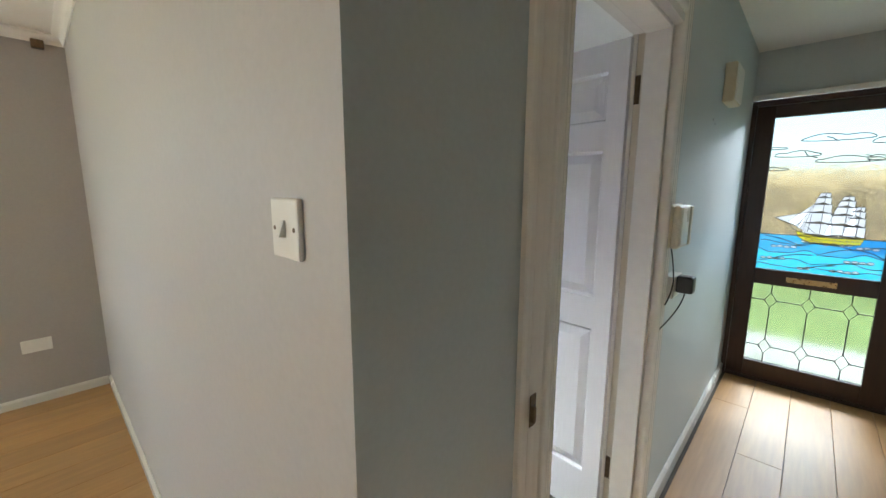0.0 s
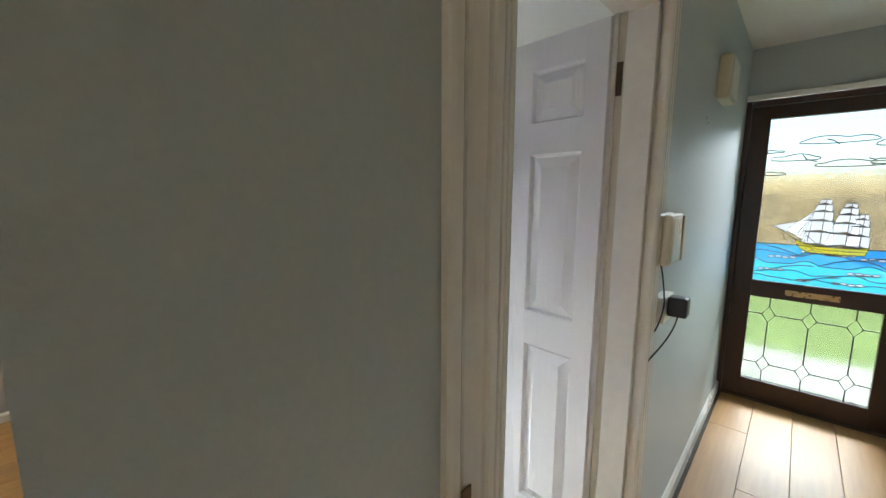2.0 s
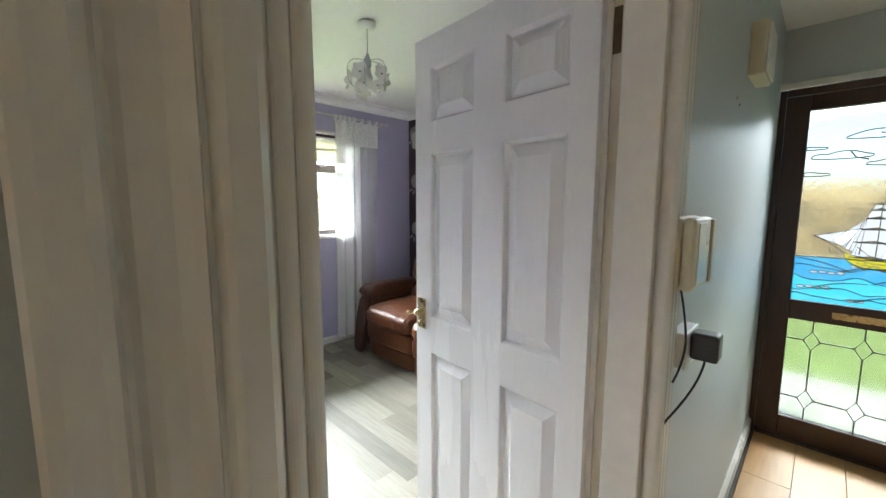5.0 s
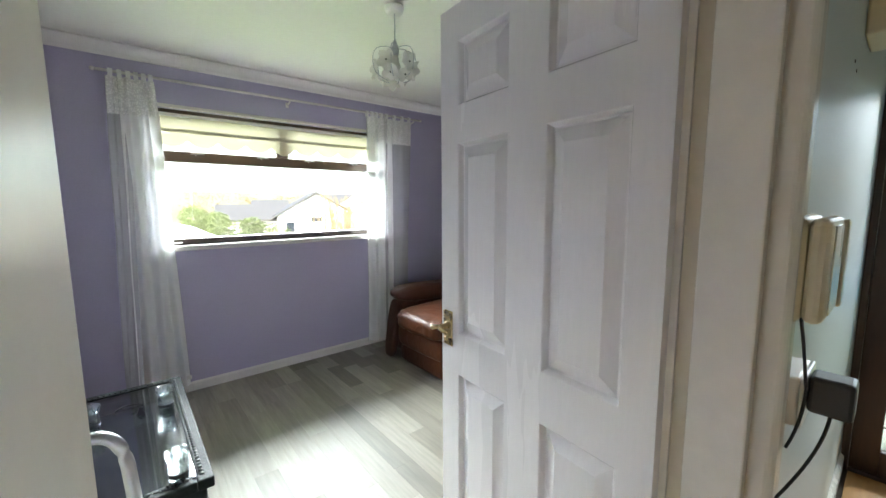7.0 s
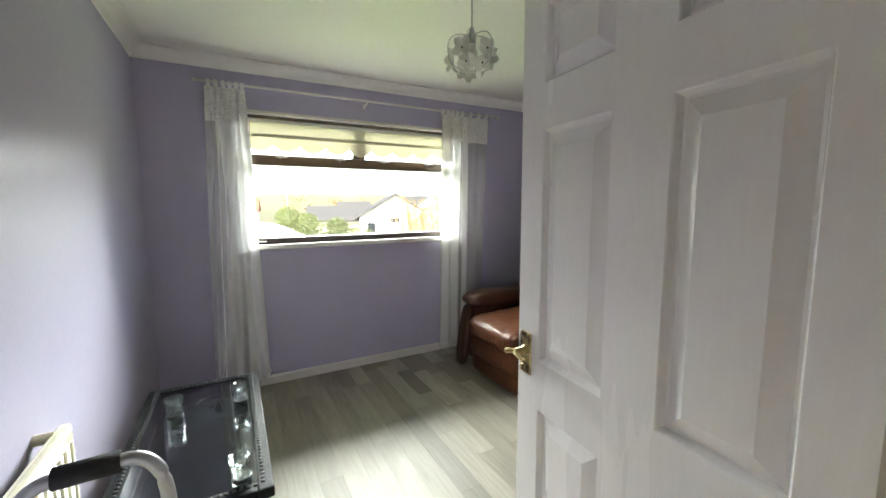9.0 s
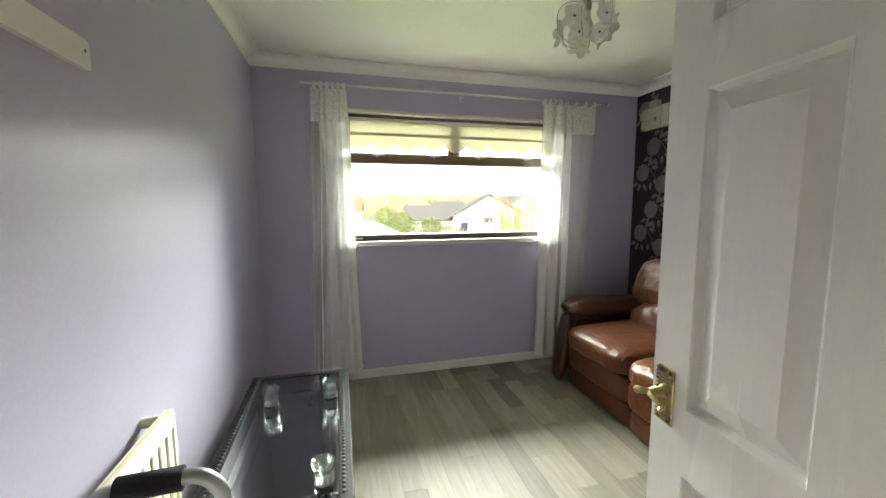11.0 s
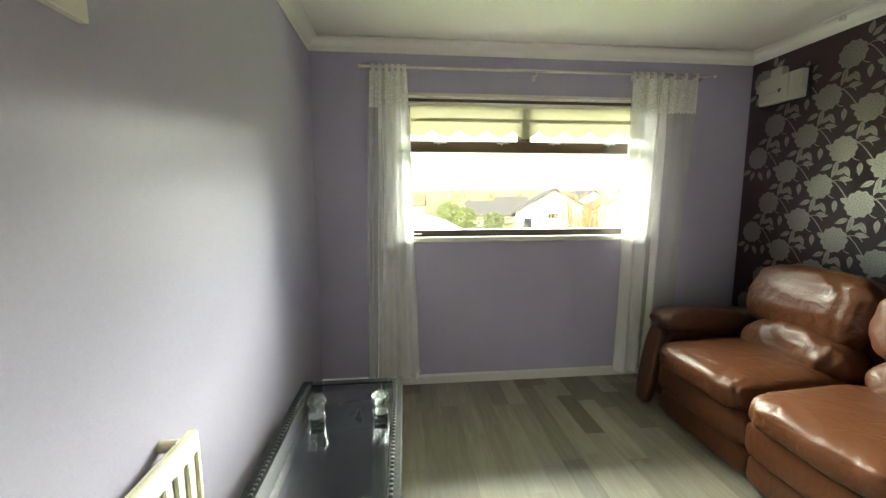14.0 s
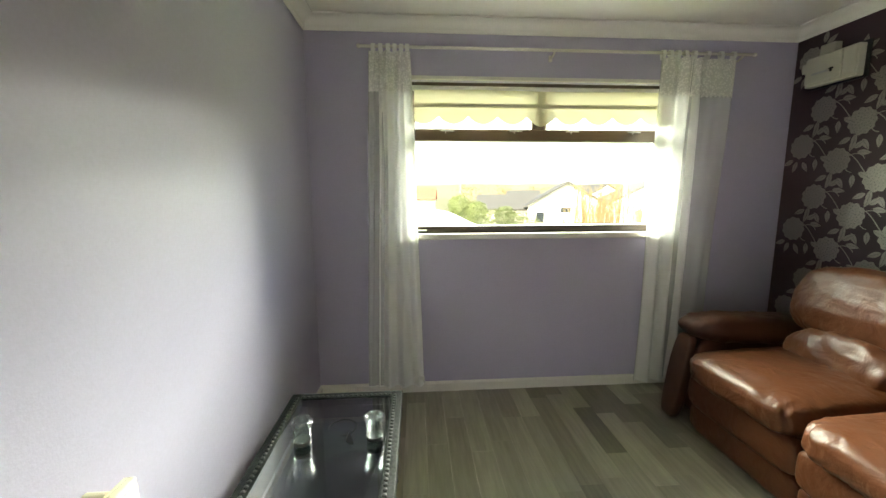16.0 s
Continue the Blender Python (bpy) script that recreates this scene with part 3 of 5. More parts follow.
for y, s in ((0.0, 1), (-LEAF_T, -1)):
    plate = bmesh.new()
    box(plate, 0.640, 0.682, min(y, y + s * 0.005), max(y, y + s * 0.005), 0.955, 1.070, 0.0015, 1)
    for k in range(14):
        z = 0.957 + k * 0.008
        box(plate, 0.681, 0.685, min(y, y + s * 0.006), max(y, y + s * 0.006), z, z + 0.005)
    handle = part("handle", plate, BRASS, door_1, "polished brass lever handle on a backplate")
    lever = bmesh.new()
    lathe(lever, [(0.014, 0), (0.014, 0.006), (0.010, 0.010), (0.009, 0.035)], 12)
    for v in lever.verts:
        v.co = Vector((0.658 + v.co.x, y + s * (0.005 + v.co.z), 1.022 + v.co.y))
    tube(lever, [(0.658, y + s * 0.036, 1.022), (0.650, y + s * 0.046, 1.022), (0.638, y + s * 0.048, 1.021), (0.622, y + s * 0.048, 1.017), (0.610, y + s * 0.047, 1.017)], 0.0065, 10, r_end=0.0042)
    tube(lever, [(0.658, y + s * 0.030, 1.022), (0.664, y + s * 0.050, 1.024), (0.674, y + s * 0.054, 1.022), (0.680, y + s * 0.052, 1.019)], 0.006, 10, r_end=0.008)
    part("lever", lever, BRASS, handle, smooth=True)
    part("thumb_turn", tube(bmesh.new(), [(0.660, y + s * 0.005, 0.985), (0.658, y + s * 0.016, 0.985), (0.650, y + s * 0.022, 0.983), (0.640, y + s * 0.024, 0.982)], 0.005, 8, r_end=0.004), BRASS, handle, smooth=True)
    for z in (0.964, 1.061):
        for x in (0.648, 0.674):
            part("screw", tube(bmesh.new(), [(x, y + s * 0.005, z), (x, y + s * 0.0065, z)], 0.004, 8), OLD_BRASS, handle)

# ---- bedroom window ----
window_1 = thing("window_1", (0, 0, 0), label="dark brown framed window with two top lights over one wide pane", category="window", kind="structure")
XG = -3.800
def rail(name, y0, y1, z0, z1, d0=-0.03, d1=0.035, bevel=0.006):
    return part(name, boxed(XG + d0, XG + d1, y0, y1, z0, z1, bevel), BROWN_FRAME, window_1)
rail("frame_side", WIN_A, 1.155, WIN_LO, WIN_HI)
rail("frame_side", 2.824, WIN_B, WIN_LO, WIN_HI)
rail("frame_head", 1.155, 2.824, 2.055, WIN_HI)
rail("frame_foot", 1.155, 2.824, WIN_LO, 1.168)
rail("transom", 1.155, 2.824, 1.733, 1.812)
rail("mullion", 1.933, 2.036, 1.812, 2.055)
for a, b, c, d in ((1.155, 2.824, 1.168, 1.733), (1.155, 1.933, 1.812, 2.055), (2.036, 2.824, 1.812, 2.055)):
    pane = part("pane", boxed(XG - 0.004, XG + 0.002, a - 0.004, b + 0.004, c - 0.004, d + 0.004), CLEAR, window_1, "clear glass pane")
    pane.visible_shadow = False
for y in (1.32, 1.78, 2.17, 2.60):
    stay = bmesh.new()
    box(stay, XG + 0.034, XG + 0.046, y, y + 0.09, 1.795, 1.800, 0.001, 1)
    tube(stay, [(XG + 0.042, y + 0.03, 1.800), (XG + 0.044, y + 0.033, 1.790), (XG + 0.045, y + 0.034, 1.782)], 0.004, 8)
    part("window_stay", stay, STEEL, window_1, "grey casement stay")
part("catch", boxed(XG + 0.034, XG + 0.055, 1.165, 1.225, 1.135, 1.146, 0.003), PLASTIC, window_1, "white window catch")
tagged(part("window_sill", boxed(-3.740, -3.675, 1.105, 2.865, 1.083, 1.122, 0.006), GLOSS), "white gloss painted window board", "window sill", kind="structure")
tagged(part("window_head_trim", boxed(-3.725, -3.708, 1.10, 2.86, 2.104, 2.128, 0.003), GLOSS), "white painted strip above the window", "trim", kind="structure")

blind = thing("roller_blind", (0, 0, 0), label="cream roller blind with scalloped hem, rolled most of the way up", category="blind")
part("head_rail", tube(bmesh.new(), [(-3.730, 1.135, 2.056), (-3.730, 2.835, 2.056)], 0.016, 14), PLASTIC, blind, "white blind roller", smooth=True)
bm = bmesh.new()
NB = 176
cols = []
for i in range(NB + 1):
    s = i / NB
    y = 1.150 + s * 1.665
    low = 1.884 - 0.052 * abs(math.sin((s - 0.5) * 8.6 * math.pi + math.pi / 2)) ** 0.8 - 0.010 * math.exp(-((s - 0.5) / 0.03) ** 2)
    cols.append([bm.verts.new((-3.719 + 0.002 * math.sin(9 * s + k), y, low + (2.048 - low) * k / 6)) for k in range(7)])
for a, b in zip(cols, cols[1:]):
    for k in range(6):
        bm.faces.new((a[k], b[k], b[k + 1], a[k + 1]))
part("cloth", bm, BLIND, blind, smooth=True)
part("hem_bar", boxed(-3.7165, -3.7135, 1.152, 2.813, 1.936, 1.962, 0.001, 1), BLIND, blind, "stiff bar in a stitched pocket")

pole = thing("curtain_pole", (0, 0, 0), label="slim white curtain pole on small brackets", category="curtain pole")
part("rod", tube(bmesh.new(), [(-3.645, 0.83, 2.272), (-3.645, 3.36, 2.272)], 0.0095, 10), GLOSS, pole, smooth=True)
for y in (0.82, 3.36):
    part("finial", lathe(bmesh.new(), [(0.006, -0.012), (0.014, -0.006), (0.014, 0.006), (0.006, 0.012)], 10, (-3.645, y, 2.272)), GLOSS, pole, smooth=True)
for y in (0.90, 2.03, 3.28):
    b = bmesh.new()
    tube(b, [(-3.720, y, 2.245), (-3.680, y, 2.245), (-3.650, y, 2.256), (-3.642, y, 2.262)], 0.007, 8)
    box(b, -3.722, -3.714, y - 0.012, y + 0.012, 2.225, 2.265, 0.002, 1)
    part("bracket", b, GLOSS, pole)


def curtain(label, sheets, foot, tab_spots):
    """A sheer curtain with a lace heading hung by tabs. sheets: (y0, y1 at the top, y0, y1 at the foot, folds, depth, material, seed, x)."""
    c = thing("curtain", (0, 0, 0), label=label, category="curtain", group="sheer curtains")
    def at(sh, s, z, extra=0.0):
        y0, y1, y0b, y1b, folds, depth, mat, seed, x0 = sh
        q = (2.255 - z) / (2.255 - foot)
        y = (y0 + s * (y1 - y0)) * (1 - q) + (y0b + s * (y1b - y0b)) * q
        amp = depth * (0.6 + 0.6 * q)
        x = x0 + amp * math.sin(s * folds * math.tau + seed + 0.9 * math.sin(3 * s + seed) + 0.5 * q) + 0.012 * noise.noise(Vector((s * 5, q * 2.0, seed)))
        return (x + extra, y + 0.008 * noise.noise(Vector((s * 6, q * 3, seed + 9))), z)
    def sheet(sh, z_top, z_low, m, extra=0.0, wave=0.0, n=90):
        b = bmesh.new()
        g = [[b.verts.new(at(sh, i / n, z_top + (z_low + wave * abs(math.sin(i * 0.35)) - z_top) * j / m, extra)) for j in range(m + 1)] for i in range(n + 1)]
        for a, d in zip(g, g[1:]):
            for j in range(m):
                b.faces.new((a[j], d[j], d[j + 1], a[j + 1]))
        return b
    for sh in sheets:
        part("cloth", sheet(sh, 2.235, foot, 26), sh[6], c, "sheer white voile", smooth=True)
        part("lace_heading", sheet(sh, 2.240, 2.000, 5, 0.004, 0.010), LACE, c, "white lace heading", smooth=True)
        y0, y1, y0b, y1b = sh[:4]
        part("side_hem", tube(bmesh.new(), [at(sh, 1.0, 2.235 - (2.235 - foot) * k / 12) for k in range(13)], 0.0016, 5), SHEER, c)
        part("side_hem", tube(bmesh.new(), [at(sh, 0.0, 2.235 - (2.235 - foot) * k / 12) for k in range(13)], 0.0016, 5), SHEER, c)
        part("foot_hem", tube(bmesh.new(), [at(sh, k / 40, foot + 0.004) for k in range(41)], 0.0045, 5), VOILE_THICK, c)
    for k in tab_spots:
        sh = sheets[0] if k < sheets[0][1] else sheets[-1]
        p = Vector(at(sh, min(max((k - sh[0]) / (sh[1] - sh[0]), 0), 1), 2.235))
        b = bmesh.new()
        w = 0.012
        ring = [(p.x, 2.230), (-3.626, 2.262), (-3.632, 2.285), (-3.645, 2.290), (-3.658, 2.284), (-3.661, 2.262), (p.x - 0.012, 2.230)]
        lo = [b.verts.new((x, k - w, z)) for x, z in ring]
        hi = [b.verts.new((x, k + w, z)) for x, z in ring]
        for i in range(len(ring) - 1):
            b.faces.new((lo[i], lo[i + 1], hi[i + 1], hi[i]))
        part("tab", b, VOILE_THICK, c)
    return c


curtain("long sheer white curtain with lace heading hanging beside the window",
        ((0.878, 0.985, 0.820, 0.915, 0.5, 0.006, SHEER, 0.3, -3.640), (0.940, 1.130, 0.890, 1.192, 3.4, 0.020, VOILE_THICK, 1.4, -3.632)), 0.085, (0.905, 0.950, 0.995, 1.035, 1.075, 1.112))
curtain("wider sheer white curtain with lace heading over the window edge",
        ((2.722, 2.995, 2.685, 2.985, 3.2, 0.020, VOILE_THICK, 2.1, -3.630), (2.945, 3.238, 2.860, 3.150, 1.6, 0.012, SHEER, 0.7, -3.642)), 0.060, (2.74, 2.79, 2.84, 2.89, 2.95, 3.04, 3.13, 3.215))
tagged(part("cable_loop", tube(bmesh.new(), arc((-3.680, 2.75, 0.075), (-3.680, 2.92, 0.12), (-3.685, 3.06, 0.05), 10), 0.0025, 6), PLASTIC), "thin pale cable along the skirting", "cable")
tagged(part("paper_tag", boxed(-3.586, -3.583, 1.165, 1.195, 0.145, 0.175, 0.001, 1), PLASTIC), "small white tag on the curtain hem", "tag")

# ---- fuse box ----
fuse = thing("fuse_box", (-3.425, Y_RIGHT, 2.138), label="white wall-mounted consumer unit beside the ceiling coving", category="fuse box")
part("back_board", boxed(-0.165, 0.155, -0.014, 0, -0.100, 0.105, 0.002, 1), BLACK, fuse, "dark backing board")
part("case", boxed(-0.160, 0.140, -0.062, -0.014, -0.090, 0.090, 0.006), DIMMED, fuse)
part("cover", boxed(-0.150, 0.060, -0.076, -0.062, -0.072, 0.082, 0.005), DIMMED, fuse)
part("end_cover", boxed(0.064, 0.136, -0.072, -0.062, -0.080, 0.084, 0.005), DIMMED, fuse)
part("cable_trunk", boxed(-0.095, -0.010, -0.050, 0, 0.090, 0.150, 0.004), DIMMED, fuse, "white cable trunking")
part("side_entry", boxed(-0.205, -0.160, -0.046, 0, 0.010, 0.070, 0.006), DIMMED, fuse)
part("switch", boxed(-0.004, 0.022, -0.080, -0.076, -0.016, -0.006, 0.001, 1), BLACK, fuse, "black main switch")
part("switch_lever", boxed(0.005, 0.013, -0.084, -0.076, -0.030, -0.006, 0.001, 1), BLACK, fuse)
part("label_strip", boxed(-0.110, -0.012, -0.0772, -0.076, -0.024, -0.012), STEEL, fuse, "unreadable grey lettering")

# ---- pendant lamp ----
lamp = thing("pendant_lamp", (-2.14, 2.085, 0), label="pendant lamp with a cage shade of white petals", category="ceiling lamp")
part("ceiling_rose", lathe(bmesh.new(), [(0.030, 2.418), (0.046, 2.424), (0.050, 2.440), (0.050, 2.450)], 20), PLASTIC, lamp, smooth=True)
part("cord", tube(bmesh.new(), [(0, 0, 2.42), (0.001, 0, 2.35), (0, 0, 2.275)], 0.0035, 6), STEEL, lamp)
part("lamp_holder", lathe(bmesh.new(), [(0.017, 2.205), (0.021, 2.215), (0.021, 2.240), (0.012, 2.268), (0.006, 2.285)], 14), STEEL, lamp, smooth=True)
part("bulb", lathe(bmesh.new(), [(0.004, 2.115), (0.022, 2.125), (0.029, 2.150), (0.020, 2.180), (0.014, 2.205)], 14), PETAL, lamp, smooth=True)
rnd = random.Random(4)
for k in range(6):
    a = k * math.tau / 6 + 0.3
    d = Vector((math.cos(a), math.sin(a), 0))
    part("wire", tube(bmesh.new(), arc(d * 0.018 + Vector((0, 0, 2.245)), d * 0.15 + Vector((0, 0, 2.26)), d * 0.118 + Vector((0, 0, 2.125)), 7) + arc(d * 0.118 + Vector((0, 0, 2.125)), d * 0.10 + Vector((0, 0, 2.09)), d * 0.045 + Vector((0, 0, 2.075)), 5)[1:], 0.0022, 5), STEEL, lamp)
for ring_z, ring_r, count, tilt, size in ((2.152, 0.108, 5, 6, 0.056), (2.100, 0.082, 5, -40, 0.050)):
    for k in range(count):
        a = (k + rnd.random() * 0.35) * math.tau / count
        b = bmesh.new()
        mid = b.verts.new((0, 0, 0.004))
        rim = []
        for i in range(20):
            t = i * math.tau / 20
            r = size * (0.72 + 0.28 * abs(math.cos(2.5 * t))) * (0.92 + 0.16 * rnd.random())
            rim.append(b.verts.new((r * math.cos(t), r * math.sin(t), 0.012 * math.cos(2.5 * t) ** 2 + 0.004 * rnd.random())))
        for i in range(20):
            b.faces.new((mid, rim[i], rim[(i + 1) % 20]))
        m = Matrix.Translation((ring_r * math.cos(a), ring_r * math.sin(a), ring_z + rnd.uniform(-0.012, 0.012))) @ Matrix.Rotation(a, 4, "Z") @ Matrix.Rotation(radians(90 - tilt + rnd.uniform(-15, 15)), 4, "Y")
        for v in b.verts:
            v.co = m @ v.co
        petal = part("petal", b, PETAL, lamp, smooth=True)
        part("bead", lathe(bmesh.new(), [(0.001, -0.005), (0.006, 0), (0.001, 0.005)], 8, m @ Vector((0, 0, 0.010))), BLACK, petal)

# ---- sofa along the papered wall ----
sofa = thing("sofa", (0, -0.032, 0), label="brown leather reclining sofa with creased cushions against the papered wall", category="sofa")
SX = (-3.165, -2.505, -1.845)
part("body", boxed(-3.15, -1.86, 2.91, 3.60, 0.03, 0.38, 0.03), LEATHER_SHADED, sofa)
part("back_frame", boxed(-3.17, -1.84, 3.42, 3.655, 0.25, 0.90, 0.05, 3), LEATHER_SHADED, sofa, smooth=False)
for i in range(2):
    x0, x1 = SX[i], SX[i + 1]
    cx, w = (x0 + x1) / 2, x1 - x0
    dy = -0.02 * i
    part("seat_cushion", cushion(cx, 3.04 + dy, 0.425, w - 0.002, 0.69, 0.175, 0.36, 0.16, 0.010, 2 + i, 160, 44, rx=2, pleat=0.014), LEATHER, sofa, smooth=True)
    part("front_panel", cushion(cx, 2.838 + dy, 0.262, w - 0.004, 0.19, 0.185, 0.26, 0.0, 0.005, 5 + i, 120, 26, pleat=0.004), LEATHER, sofa, smooth=True)
    part("foot_panel", cushion(cx, 2.858 + dy, 0.098, w - 0.004, 0.18, 0.160, 0.26, 0.0, 0.004, 8 + i, 40, 18), LEATHER, sofa, smooth=True)
    part("lumbar_cushion", cushion(cx + 0.035, 3.34, 0.535, w - 0.07, 0.27, 0.25, 0.55, 0.06, 0.030, 11 + i, 110, 50, rx=-18, freq=5, pleat=0.014), LEATHER, sofa, "creased lower back cushion", smooth=True)
    part("back_cushion", cushion(cx + 0.0, 3.44, 0.795, w + 0.015, 0.28, 0.375, 0.46, 0.05, 0.022, 14 + i, 110, 50, rx=-12, freq=5, pleat=0.014), LEATHER, sofa, "plump upper back cushion", smooth=True)
# The shade on the arms is put into their darker leather.
for k, x in enumerate((-3.275, -1.735)):
    arm = part("arm", cushion(x, 3.22, 0.29, 0.19, 0.80, 0.53, 0.24, 0.0, 0.006, 20 + k, 36, 22), LEATHER_SHADED, sofa, smooth=True)
    part("arm_pad", cushion(x + 0.012, 3.20, 0.575, 0.235, 0.83, 0.155, 0.50, 0.12, 0.016, 23 + k, 72, 30, rx=-3, freq=8, pleat=0.020), LEATHER_SHADED, arm, "padded arm top", smooth=True)
    part("arm_front", cushion(x - 0.005, 2.785, 0.275, 0.140, 0.075, 0.53, 0.42, 0.0, 0.004, 26 + k, 28, 20, rx=-9), LEATHER_SHADED, arm, smooth=True)
for x in (-3.20, -1.82):
    for y in (2.92, 3.55):
        part("foot", boxed(x - 0.025, x + 0.025, y - 0.025, y + 0.025, 0, 0.05, 0.004), BLACK, sofa)

# ---- coffee table ----
TX0, TX1, TY0, TY1, TZ = -2.890, -1.826, 0.562, 1.076, 0.452
table = thing("coffee_table", (0, 0, 0), label="black carved coffee table with a glass top along the lilac wall", category="coffee table")
bm = bmesh.new()
for x0, x1, y0, y1 in ((TX0, TX1, TY0, TY0 + 0.052), (TX0, TX1, TY1 - 0.052, TY1), (TX0, TX0 + 0.052, TY0 + 0.052, TY1 - 0.052), (TX1 - 0.052, TX1, TY0 + 0.052, TY1 - 0.052)):
    box(bm, x0, x1, y0, y1, TZ - 0.040, TZ, 0.006)
part("top_frame", bm, TABLE_BLACK, table, "black border with a beaded edge")
bead = lathe(bmesh.new(), [(0.002, -0.002), (0.0085, 0.0), (0.007, 0.003), (0.003, 0.005)], 8)
me = bpy.data.meshes.new("bead")
bm2 = bead
bm2.to_mesh(me)
bm2.free()
me.materials.append(BEAD)
for p in me.polygons:
    p.use_smooth = True
def bead_at(x, y):
    o = new("bead", me)
    o.parent, o.location = table, (x, y, TZ)
for k in range(44):
    x = TX0 + 0.045 + k * (TX1 - TX0 - 0.09) / 43
    bead_at(x, TY0 + 0.034)
    bead_at(x, TY1 - 0.034)
for k in range(19):
    y = TY0 + 0.058 + k * (TY1 - TY0 - 0.116) / 18
    bead_at(TX0 + 0.034, y)
    bead_at(TX1 - 0.034, y)
part("glass_top", boxed(TX0 + 0.048, TX1 - 0.048, TY0 + 0.048, TY1 - 0.048, TZ - 0.012, TZ - 0.004, 0.001, 1), TABLE_GLASS, table, "smoky glass pane")
bm = bmesh.new()
for x0, x1, y0, y1 in ((TX0 + 0.03, TX1 - 0.03, TY0 + 0.03, TY0 + 0.05), (TX0 + 0.03, TX1 - 0.03, TY1 - 0.05, TY1 - 0.03), (TX0 + 0.03, TX0 + 0.05, TY0 + 0.05, TY1 - 0.05), (TX1 - 0.05, TX1 - 0.03, TY0 + 0.05, TY1 - 0.05)):
    box(bm, x0, x1, y0, y1, TZ - 0.10, TZ - 0.040, 0.004)
part("apron", bm, TABLE_BLACK, table)
part("shelf", boxed(TX0 + 0.10, TX1 - 0.06, TY0 + 0.08, TY1 - 0.06, 0.345, 0.362, 0.004), MARBLE, table, "dark marbled lower shelf")
for x in (TX0 + 0.05, TX1 - 0.05):
    for y in (TY0 + 0.05, TY1 - 0.05):
        leg = lathe(bmesh.new(), [(0.016, 0), (0.024, 0.01), (0.020, 0.03), (0.013, 0.06), (0.020, 0.14), (0.030, 0.175), (0.022, 0.20), (0.026, 0.27), (0.034, 0.33), (0.030, 0.36), (0.030, TZ - 0.04)], 14, (x, y, 0))
        part("leg", leg, TABLE_BLACK, table, smooth=True)


# Crumpled dark sheet that makes the dark patch under the glass.
bm = bmesh.new()
cloth = []
for i in range(21):
    row = []
    for j in range(13):
        u, v = i / 20 - 0.5, j / 12 - 0.5
        k = 1 + 0.35 * noise.noise(Vector((u * 3, v * 3, 7))) * (abs(u) + abs(v))
        row.append(bm.verts.new((-2.19 + u * 0.66 * k, 0.83 + v * 0.30 * k, 0.378 + 0.016 * noise.noise(Vector((u * 9, v * 7, 2))) + 0.010 * noise.noise(Vector((u * 22, v * 18, 5))))))
    cloth.append(row)
for a, b in zip(cloth, cloth[1:]):
    for j in range(12):
        bm.faces.new((a[j], b[j], b[j + 1], a[j + 1]))
low = bmesh.ops.extrude_face_region(bm, geom=list(bm.faces))
for v in low["geom"]:
    if isinstance(v, bmesh.types.BMVert):
        v.co.z = 0.363
DARK_SHEET = material("dark_sheet", (0.013, 0.018, 0.020), 0.85, grain=0.7, grain_scale=14, stain=0.4, stain_scale=6, bump=0.3)
tagged(part("folded_cloth", bm, DARK_SHEET, smooth=True), "crumpled dark sheet lying on the coffee table shelf", "cloth")


def candle_holder(x, y):
    h = thing("candle_holder", (x, y, TZ - 0.004), label="faceted clear crystal candle holder on the glass table top", category="candle holder", group="candle holders")
    part("foot", lathe(bmesh.new(), [(0.026, 0), (0.031, 0.003), (0.031, 0.014), (0.028, 0.016)], 10), CRYSTAL, h)
    # dark ring between the foot and the cup
    part("band", lathe(bmesh.new(), [(0.028, 0.0165), (0.0315, 0.017), (0.0315, 0.030), (0.028, 0.0305)], 24), STEEL_DARK, h, "dark ring above the foot", smooth=False)
    part("cup", lathe(bmesh.new(), [(0.027, 0.031), (0.030, 0.033), (0.029, 0.074), (0.036, 0.088), (0.038, 0.102), (0.034, 0.109), (0.027, 0.107), (0.024, 0.076), (0.006, 0.070)], 20, wave=0.05, waves=10), CRYSTAL, h)
    return h


candle_holder(-2.500, 0.718)
candle_holder(-2.510, 0.984)
candle_holder(-1.900, 0.977)
bm = bmesh.new()
v = [bm.verts.new(p) for p in ((-2.545, 0.870, TZ - 0.003), (-2.500, 0.905, TZ - 0.003), (-2.520, 0.872, TZ - 0.001), (-2.540, 0.886, TZ + 0.030))]
for f in ((0, 1, 3), (1, 2, 3), (2, 0, 3), (0, 2, 1)):
    bm.faces.new([v[i] for i in f])
tagged(part("leaf_scrap", bm, BLACK), "dark curled scrap lying on the glass table top", "scrap")
tagged(part("wire_loop", tube(bmesh.new(), [(-2.61 + 0.055 * math.cos(t * math.tau / 18), 0.845 + 0.055 * math.sin(t * math.tau / 18), TZ - 0.002) for t in range(16)], 0.0014, 5), STEEL_DARK), "thin curled wire on the table top", "wire")

# ---- radiator and batten on the lilac side wall ----
rad = thing("radiator", (0, -0.024, 0), label="cream enamelled slotted convector radiator on the lilac wall", category="radiator")
RX0, RX1, RZ = -1.945, -0.87, 0.778
# Shade inside the slots is put into the darker enamel of these panels.
part("front_panel", boxed(RX0, RX1, 0.545, 0.556, 0.16, RZ, 0.004), SLOT_SHADE, rad)
part("back_panel", boxed(RX0 + 0.03, RX1 - 0.03, 0.530, 0.545, 0.18, RZ - 0.03, 0.004), SLOT_SHADE, rad)
